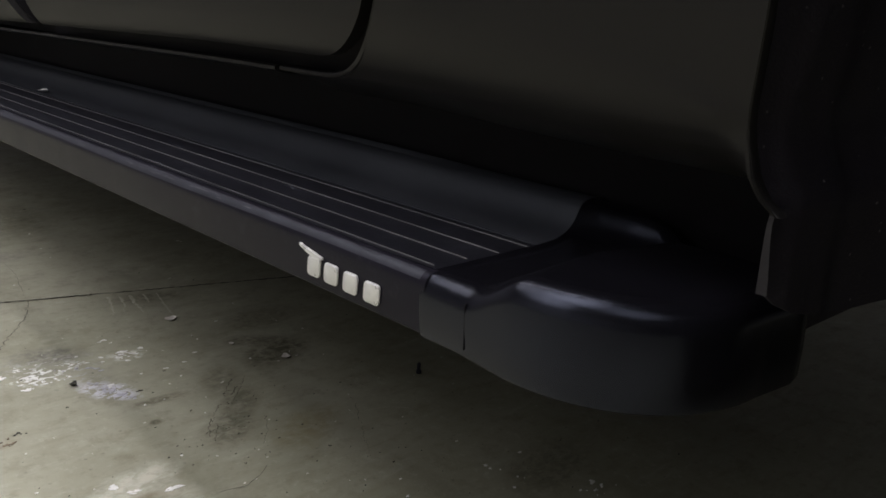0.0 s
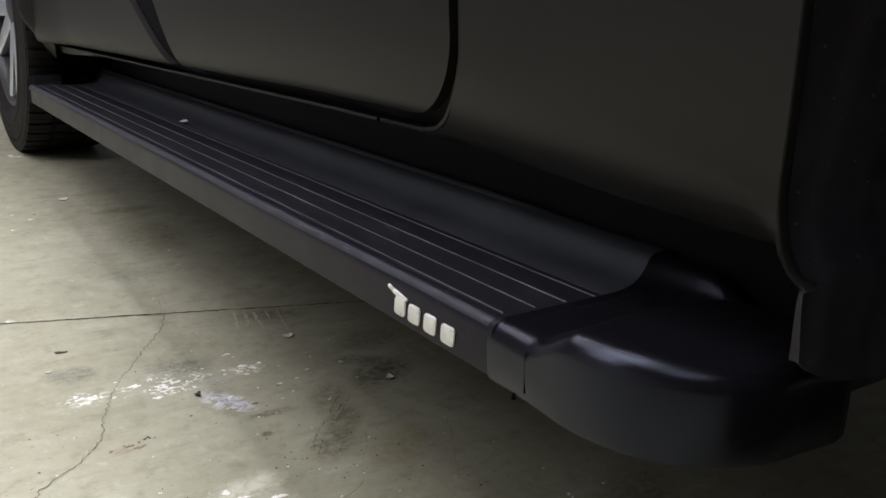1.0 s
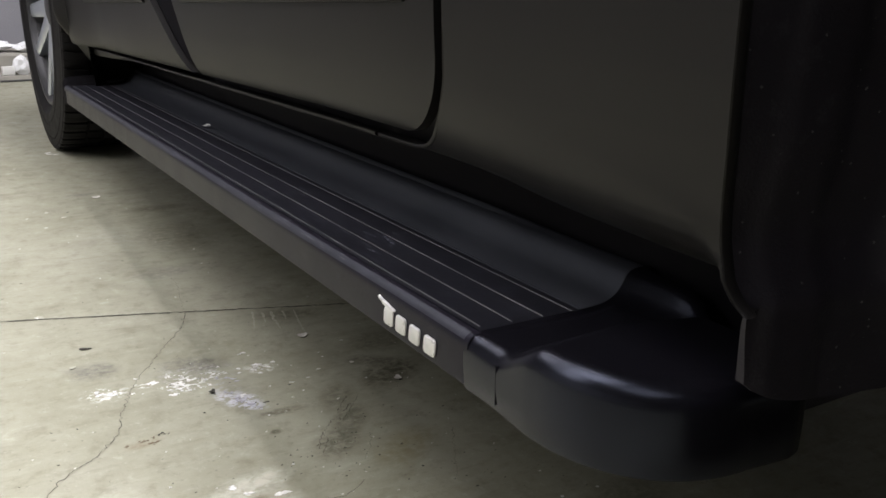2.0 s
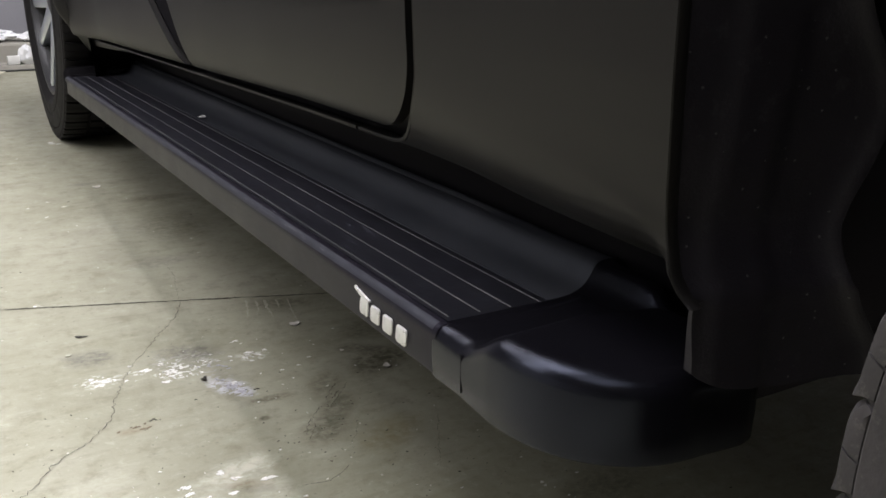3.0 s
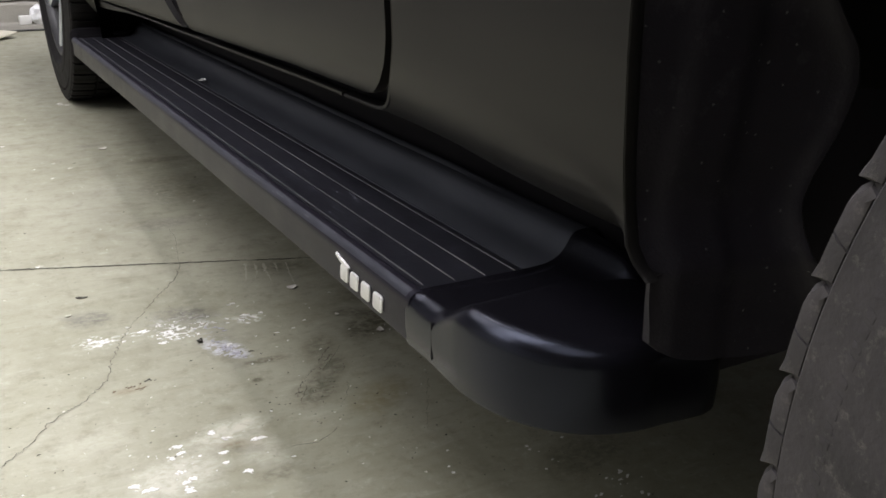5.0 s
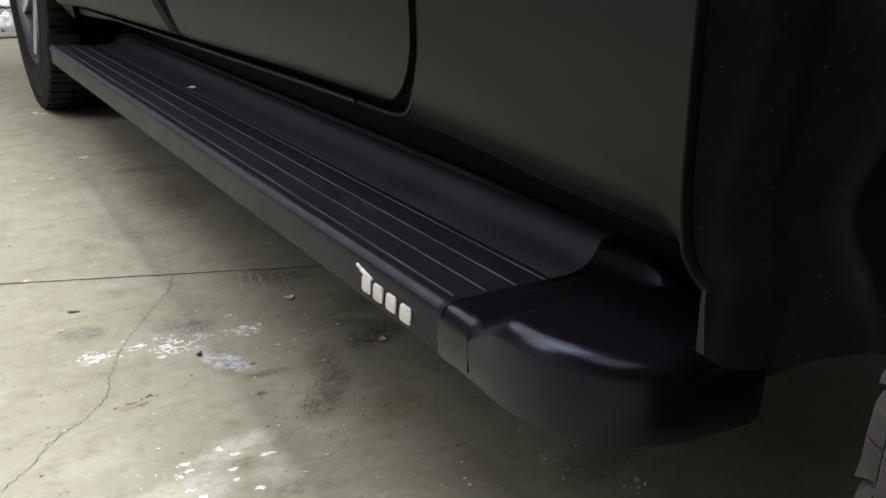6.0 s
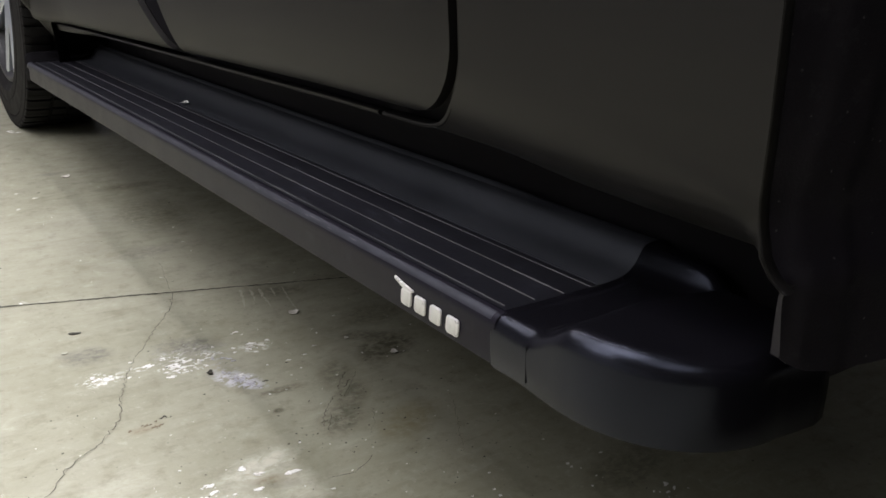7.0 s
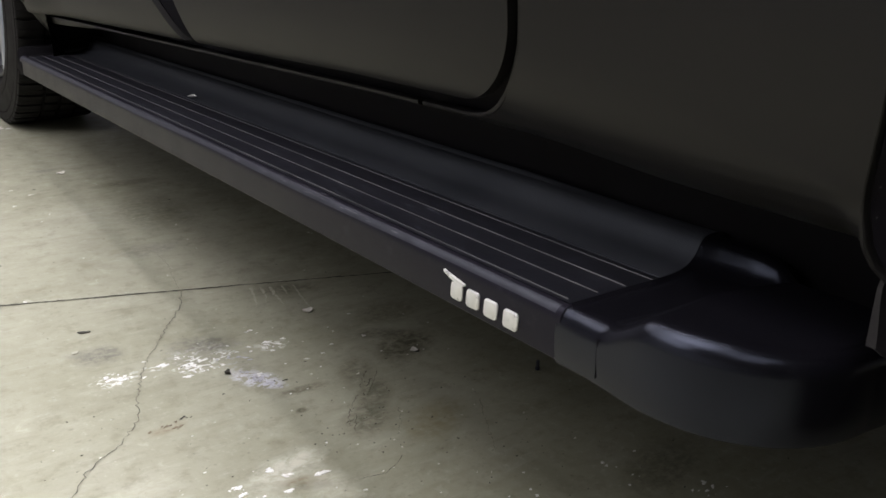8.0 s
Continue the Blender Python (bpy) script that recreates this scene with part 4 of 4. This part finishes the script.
    part("brake_disc", lathe([(0.11, 0.04), (0.11, 0.15), (0.13, 0.15)], 40), DARKALLOY, w, "grey brake disc")
    if inner:
        w.rotation_euler = (0, 0, math.pi)
    return w


build_garage()
build_board()
build_side()
build_shell()
build_liner()
GROUND = math.tan(radians(2.375))
build_wheel(HUB_F, TYRE + HUB_F * GROUND - 0.004, base=-0.006)
# this rear wheel takes the darkened rubber, with its shade in the colour
build_wheel(HUB_R, TYRE + HUB_R * GROUND - 0.004, base=0.012, rubber=SHADEDRUBBER)
build_wheel(HUB_F, TYRE + HUB_F * GROUND - 0.004, True, 1.86)
build_wheel(HUB_R, TYRE + HUB_R * GROUND - 0.004, True, 1.83)


# ---------------------------------------------------------------- floor marks and litter
K = 0.87


def strip_mesh(points, width, z, seed, step=0.006, jag=0.0025, taper=False):
    """A thin ragged strip along a broken line on the floor."""
    rnd = random.Random(seed)
    line = []
    for (x0, y0), (x1, y1) in zip(points, points[1:]):
        n = max(2, int(math.hypot(x1 - x0, y1 - y0) / step))
        nx, ny = -(y1 - y0), x1 - x0
        d = math.hypot(nx, ny)
        for i in range(n):
            u = i / n
            j = rnd.uniform(-jag, jag)
            line.append((x0 + (x1 - x0) * u + nx / d * j, y0 + (y1 - y0) * u + ny / d * j))
    line.append(points[-1])
    bm = bmesh.new()
    rows = []
    for i, (x, y) in enumerate(line):
        x2, y2 = line[min(i + 1, len(line) - 1)]
        x1, y1 = line[max(i - 1, 0)]
        dx, dy = x2 - x1, y2 - y1
        d = math.hypot(dx, dy) or 1
        w = width * rnd.uniform(0.25, 1.0) * (1.0 - (0.6 * i / len(line) if taper else 0.0))
        rows.append((bm.verts.new((x - dy / d * w / 2, y + dx / d * w / 2, z)), bm.verts.new((x + dy / d * w / 2, y - dx / d * w / 2, z))))
    for a, b in zip(rows, rows[1:]):
        bm.faces.new((a[0], a[1], b[1], b[0]))
    return bm


def flake(bm, rnd, x, y, size, stretch=1.0, turn=0.0, z=0.0004, thick=0.0001):
    """One thin flake with a ragged outline."""
    n = rnd.randint(8, 13)
    rise = thick + rnd.uniform(0.0, 0.0002)
    top, low = [], []
    for i in range(n):
        a = 2 * math.pi * i / n
        r = size * rnd.uniform(0.30, 1.0)
        px, py = r * stretch * math.cos(a), r * math.sin(a)
        qx, qy = px * math.cos(turn) - py * math.sin(turn), px * math.sin(turn) + py * math.cos(turn)
        top.append(bm.verts.new((x + qx * 0.95, y + qy * 0.95, z + rise)))
        low.append(bm.verts.new((x + qx, y + qy, z - 0.0006)))
    bm.faces.new(top)
    for i in range(n):
        bm.faces.new((top[i], low[i], low[(i + 1) % n], top[(i + 1) % n]))


def flakes(name, mat, label, clusters, seed, category="paint flakes", k=K):
    rnd = random.Random(seed)
    bm = bmesh.new()
    for cx, cy, sx, sy, turn, n, size in clusters:
        for _ in range(n):
            u, v = rnd.gauss(0, 0.5) * sx, rnd.gauss(0, 0.5) * sy
            x = cx + u * math.cos(turn) - v * math.sin(turn)
            y = cy + u * math.sin(turn) + v * math.cos(turn)
            flake(bm, rnd, x * k, y * k, size * rnd.uniform(0.35, 1.0) ** 1.4 * k, rnd.uniform(1.0, 2.4), turn + rnd.uniform(-0.6, 0.6))
    thing(name, bm, mat, label, category, "stuff", smooth=0)


JOINT = [(-4.6, 2.62), (-1.6, 1.625), (-0.289, 1.185), (0.015, 1.084), (0.261, 1.0), (1.5, 0.585), (4.2, -0.31)]
CRACKLINE = [(0.015, 1.082), (-0.011, 1.009), (-0.077, 0.917), (-0.119, 0.85), (-0.145, 0.805), (-0.179, 0.718), (-0.188, 0.68), (-0.228, 0.631), (-0.281, 0.591), (-0.311, 0.545), (-0.343, 0.516), (-0.42, 0.46), (-0.55, 0.33)]
thing("floor_joint", strip_mesh([(x * K, y * K) for x, y in JOINT], 0.0046, 0.0009, 3, 0.006, 0.0013), JOINTDIRT, "dark dirt-filled joint between concrete slabs", "floor joint", "structure", smooth=0)
thing("floor_crack", strip_mesh([(x * K, y * K) for x, y in CRACKLINE], 0.0013, 0.0010, 5, 0.005, 0.0024), JOINTDIRT, "thin winding crack in the concrete", "floor crack", "structure", smooth=0)
for points, width, seed in (([(0.0, 0.341), (0.028, 0.337), (0.048, 0.345), (0.061, 0.356)], 0.0011, 6), ([(0.144, 0.547), (0.118, 0.516), (0.097, 0.494)], 0.0009, 7), ([(0.062, 0.462), (0.050, 0.442), (0.042, 0.430)], 0.0012, 8), ([(0.035, 1.115), (0.034, 1.06), (0.023, 1.005), (0.013, 0.948)], 0.0006, 9)):
    thing("hairline_crack", strip_mesh(points, width, 0.0010, seed, 0.006, 0.0012), CRACK, "faint hairline crack in the concrete", "floor crack", "structure", smooth=0)
for points, width, seed in (([(0.062, 0.476), (0.050, 0.460), (0.042, 0.442)], 0.0016, 51), ([(0.086, 0.501), (0.070, 0.487), (0.059, 0.468)], 0.0020, 52), ([(0.127, 0.551), (0.110, 0.533), (0.099, 0.514)], 0.0018, 53), ([(0.123, 0.530), (0.106, 0.513)], 0.0026, 54),
                             ([(0.114, 0.449), (0.100, 0.420), (0.081, 0.396)], 0.0009, 55), ([(0.213, 0.412), (0.185, 0.359), (0.158, 0.307)], 0.0008, 56), ([(0.041, 0.451), (0.067, 0.455)], 0.0014, 57)):
    thing("floor_scratch", strip_mesh(points, width, 0.0010, seed, 0.004, 0.0018, True), CRACK, "dark ragged scratch in the stained concrete", "floor scratch", "structure", smooth=0)
thing("floor_scratch", strip_mesh([(0.206, 0.392), (0.236, 0.384), (0.258, 0.365)], 0.0012, 0.0010, 58, 0.004, 0.0008), DRIP, "pale thin scratch in the shaded concrete", "floor scratch", "structure", smooth=0)
for points, width, seed in (([(0.113, 0.893), (0.104, 0.86), (0.092, 0.823)], 0.007, 31), ([(0.127, 0.886), (0.119, 0.85), (0.109, 0.828)], 0.006, 32), ([(0.140, 0.882), (0.134, 0.85), (0.130, 0.806)], 0.008, 33), ([(0.158, 0.876), (0.152, 0.84)], 0.006, 34), ([(0.176, 0.870), (0.166, 0.82), (0.160, 0.780)], 0.006, 35)):
    thing("drip_stain", strip_mesh(points, width, 0.0007, seed, 0.004, 0.0012, True), DRIP, "pale dried drip streak below the floor joint", "stain", "structure", smooth=0)

CHIPS = [(-0.121, 0.4), (-0.13, 0.38), (-0.12, 0.385), (-0.127, 0.348), (-0.127, 0.329), (-0.117, 0.332), (-0.127, 0.314), (-0.177, 0.345), (-0.163, 0.331), (-0.077, 0.343), (-0.075, 0.412), (-0.066, 0.392), (-0.033, 0.375), (-0.074, 0.365), (-0.062, 0.319)]
flakes("white_paint_flakes", WHITEPAINT, "dried white paint spatter on the concrete", [
    (-0.055, 0.683, 0.030, 0.022, -0.5, 26, 0.0036), (-0.060, 0.720, 0.040, 0.012, -0.2, 12, 0.0026), (-0.012, 0.700, 0.045, 0.016, -0.1, 14, 0.0026), (-0.157, 0.706, 0.028, 0.016, -0.2, 20, 0.0032),
    (-0.097, 0.709, 0.014, 0.006, -0.2, 7, 0.0048), (0.055, 0.690, 0.016, 0.013, -0.5, 14, 0.0052), (-0.077, 0.665, 0.010, 0.005, 0, 5, 0.0038), (0.043, 0.747, 0.008, 0.005, 0, 3, 0.0035), (0.006, 0.605, 0.012, 0.02, 0.2, 5, 0.0035),
    (0.08, 0.62, 0.22, 0.16, 0, 18, 0.0020), (-0.15, 0.38, 0.12, 0.09, 0, 26, 0.0020), (0.304, 0.13, 0.02, 0.012, 0.3, 7, 0.0045), (0.29, 0.105, 0.05, 0.03, 0, 7, 0.0030), (0.22, 0.19, 0.1, 0.06, 0, 12, 0.0028),
    (-0.22, 1.35, 0.22, 0.35, 0, 10, 0.0035), (-0.006, 2.258, 0.03, 0.02, 0, 5, 0.008), (-0.39, 0.65, 0.26, 0.43, 0, 10, 0.0020)] + [(x, y, 0.0050, 0.003, -0.3, 5, 0.0046) for x, y in CHIPS], 11, k=1.0)
flakes("violet_paint_flakes", LAVPAINT, "dried pale violet paint smear on the concrete", [
    (-0.010, 0.634, 0.010, 0.006, -1.0, 5, 0.0038), (-0.004, 0.612, 0.020, 0.010, -1.1, 12, 0.0044), (0.003, 0.590, 0.016, 0.008, -0.9, 9, 0.0040), (0.012, 0.577, 0.007, 0.004, -0.4, 4, 0.004), (-0.015, 0.685, 0.04, 0.016, -0.4, 8, 0.003)], 12, k=1.0)
flakes("joint_chips", DRIP, "pale chipped concrete along the slab joint", [
    (-0.19, 1.016, 0.012, 0.004, -0.33, 5, 0.004), (0.035, 0.941, 0.02, 0.003, -0.33, 9, 0.003), (0.078, 0.925, 0.03, 0.003, -0.33, 14, 0.0032), (0.19, 0.884, 0.05, 0.004, -0.33, 24, 0.0035), (-0.05, 0.972, 0.10, 0.004, -0.33, 14, 0.0025), (-0.30, 1.06, 0.2, 0.005, -0.33, 16, 0.003)], 19, "concrete chips", k=1.0)
flakes("dark_floor_grit", DARKBIT, "dark grit and specks lying on the concrete", [
    (0.0, 0.9, 0.6, 0.7, 0, 40, 0.0014), (0.2, 0.45, 0.3, 0.3, 0, 60, 0.0014), (-0.2, 0.5, 0.3, 0.35, 0, 26, 0.0015), (-0.3, 1.7, 0.6, 0.9, 0, 14, 0.0026), (0.3, 0.25, 0.25, 0.2, 0, 30, 0.0014),
    (0.095, 0.535, 0.14, 0.08, 0.7, 34, 0.0013), (0.05, 0.47, 0.16, 0.09, 0.3, 22, 0.0012), (-0.135, 0.652, 0.012, 0.006, 0.2, 4, 0.0032), (0.03, 0.672, 0.012, 0.006, 0, 3, 0.004)], 13, "grit")
flakes("brown_leaf_crumbs", BROWN, "brown crumbled leaf remains on the concrete", [
    (-0.165, 0.645, 0.024, 0.008, 0.2, 6, 0.0030), (-0.155, 0.630, 0.022, 0.005, 0.2, 7, 0.0028)], 17, "leaf crumbs")
flakes("pale_floor_grit", LEAF, "pale crumbs and chips lying on the concrete", [
    (0.0, 0.9, 0.6, 0.7, 0, 30, 0.0018), (0.2, 0.45, 0.3, 0.3, 0, 30, 0.0017), (-0.2, 0.5, 0.35, 0.35, 0, 20, 0.0018), (-0.3, 1.9, 0.6, 0.9, 0, 20, 0.0045)], 14, "grit")


def leaf_at(x, y, z, size, turn, label, mat, curl=0.5, slim=1.0):
    """A small curled dry leaf scrap."""
    bm = bmesh.new()
    rows = []
    for i in range(8):
        u = i / 7
        w = math.sin(math.pi * (0.1 + 0.82 * u)) * 0.42 * slim * (1 + 0.2 * math.sin(7 * u))
        rows.append([bm.verts.new((size * (u - 0.5), size * w * s, size * curl * (0.25 * (2 * u - 1) ** 2 + 0.35 * abs(s) ** 2 * w) + 0.0006)) for s in (-1, -0.5, 0, 0.5, 1)])
    for a, b in zip(rows, rows[1:]):
        for k in range(4):
            bm.faces.new((a[k], a[k + 1], b[k + 1], b[k]))
    ext = bmesh.ops.extrude_face_region(bm, geom=bm.faces[:])
    for v in ext["geom"]:
        if isinstance(v, bmesh.types.BMVert):
            v.co.z += 0.0006
    ob = thing("leaf", bm, mat, label, "leaf", group="dry leaf scraps")
    ob.location, ob.rotation_euler = (x, y, z), (0, 0, turn)
    return ob


leaf_at(0.172 * K, 0.879 * K, 0, 0.017, 0.3, "pale dry leaf scrap on the concrete", LEAF)
leaf_at(0.248 * K, 0.653 * K, 0, 0.013, 1.2, "pale crumpled leaf scrap on the shaded concrete", LEAF)
leaf_at(0.205 * K, 0.74 * K, 0, 0.007, 2.0, "tiny pale leaf scrap on the concrete", LEAF)
leaf_at(-0.156, 0.866, 0, 0.018, -0.30, "dark narrow dry leaf on the concrete", DARKBIT, 0.2, 0.45)
leaf_at(-0.030, 0.644, 0, 0.010, 0.8, "small black lump on the concrete beside the paint smear", DARKBIT, 1.2)
leaf_at(0.02 * K, 1.98 * K, 0, 0.020, 0.5, "brown dry leaf on the concrete under the running board", LEAF)
leaf_at(-0.183, 0.808, 0, 0.009, 0.5, "pale flat leaf scrap on the concrete", DRIP, 0.2)
# a small plug that stands on the floor under the board
bm = bmesh.new()
rings = [[bm.verts.new((r * math.cos(k * math.pi / 6), r * math.sin(k * math.pi / 6), z)) for k in range(12)] for r, z in ((0.0030, 0.0), (0.0034, 0.001), (0.0034, 0.004), (0.0024, 0.0048), (0.0024, 0.0135), (0.0017, 0.0145))]
for ra, rb2 in zip(rings, rings[1:]):
    for k in range(12):
        bm.faces.new((ra[k], ra[(k + 1) % 12], rb2[(k + 1) % 12], rb2[k]))
bm.faces.new(rings[-1])
bm.faces.new(rings[0][::-1])
thing("plastic_plug", bm, PLUG, "tiny dark blue plastic plug standing on the shaded concrete", "plug").location = (0.327, 0.431, 0)
# the scrap on the tread
c25, s25 = math.cos(radians(2.375)), math.sin(radians(2.375))
ly, lz = 1.257, 0.3640
leaf_at(0.132 * K, (ly * c25 + lz * s25) * K, (lz * c25 - ly * s25) * K + 0.0022, 0.018, 1.05, "small white leaf scrap lying on the running board", WHITEPAINT, 0.6)


# ---------------------------------------------------------------- litter along the kerb
def crumpled(name, sx, sy, sz, seed, mat, label, category, x, y, z):
    bm = bmesh.new()
    bmesh.ops.create_icosphere(bm, subdivisions=4, radius=1.0)
    for v in bm.verts:
        p = v.co.copy()
        k = 1 + 0.32 * noise.noise(p * 1.7 + Vector((seed, 0, 0))) + 0.20 * abs(noise.noise(p * 4.3 + Vector((0, seed, 0)))) - 0.12 * abs(noise.noise(p * 9.0 + Vector((seed, seed, 0))))
        v.co = Vector((p.x * sx * k, p.y * sy * k, max(-0.92, p.z * k) * sz + 0.92 * sz))
    ob = thing(name, bm, mat, label, category, smooth=25)
    ob.location = (x, y, z)
    return ob


def build_litter():
    crumpled("plastic_bag", 0.14, 0.07, 0.026, 2.0, WHITEBAG, "crumpled white plastic bag lying on the kerb", "bag", -0.06, 3.875, 0.106)
    crumpled("plastic_bag", 0.06, 0.05, 0.020, 5.0, WHITEBAG, "small crumpled white plastic scrap on the kerb", "bag", 0.15, 3.84, 0.106)
    crumpled("cloth_rag", 0.06, 0.05, 0.035, 9.0, GREYPLASTIC, "crumpled grey rag on the kerb", "rag", 0.20, 3.90, 0.106)
    crumpled("plastic_cup", 0.028, 0.020, 0.040, 7.0, WHITEBAG, "crushed white plastic cup standing on the kerb footing", "cup", 0.098, 3.755, 0.0205)
    ob = thing("cardboard_box", block(-0.024, -0.012, 0.0, 0.024, 0.012, 0.036, 0.003), WHITEPLASTIC, "small white carton on the kerb footing", "box")
    ob.location, ob.rotation_euler = (0.046, 3.756, 0.0205), (0, 0, 0.12)
    # creased sheet with turned-up edge
    bm = bmesh.new()
    g = [[bm.verts.new((0.24 * u, 0.20 * v, 0.004 + 0.02 * abs(u) ** 3 + 0.004 * math.sin(5 * u + 3 * v))) for u in spread(-1, 1, 10)] for v in spread(-1, 1, 8)]
    for p, q in zip(g, g[1:]):
        for k in range(10):
            bm.faces.new((p[k], p[k + 1], q[k + 1], q[k]))
    ext = bmesh.ops.extrude_face_region(bm, geom=bm.faces[:])
    for v in ext["geom"]:
        if isinstance(v, bmesh.types.BMVert):
            v.co.z -= 0.003
    ob = thing("paper_sheet", bm, PAPER, "creased pale paper sheet lying on the floor", "paper")
    ob.location, ob.rotation_euler = (-0.318, 3.56, 0.0), (0, 0, 0.55)
    cu = bpy.data.curves.new("cable", "CURVE")
    cu.dimensions, cu.bevel_depth, cu.bevel_resolution = "3D", 0.004, 2
    sp = cu.splines.new("NURBS")
    pts = [(-1.1, 3.5), (-0.5, 3.70), (-0.02, 3.69), (0.3, 3.70), (0.9, 3.71), (1.4, 3.66)]
    sp.points.add(len(pts) - 1)
    for p, (x, y) in zip(sp.points, pts):
        p.co = (x, y, 0.004, 1)
    sp.use_endpoint_u = True
    cu.materials.append(CABLE)
    tagged(new("cable", cu), "thin black cable lying along the foot of the kerb", "cable")


build_litter()
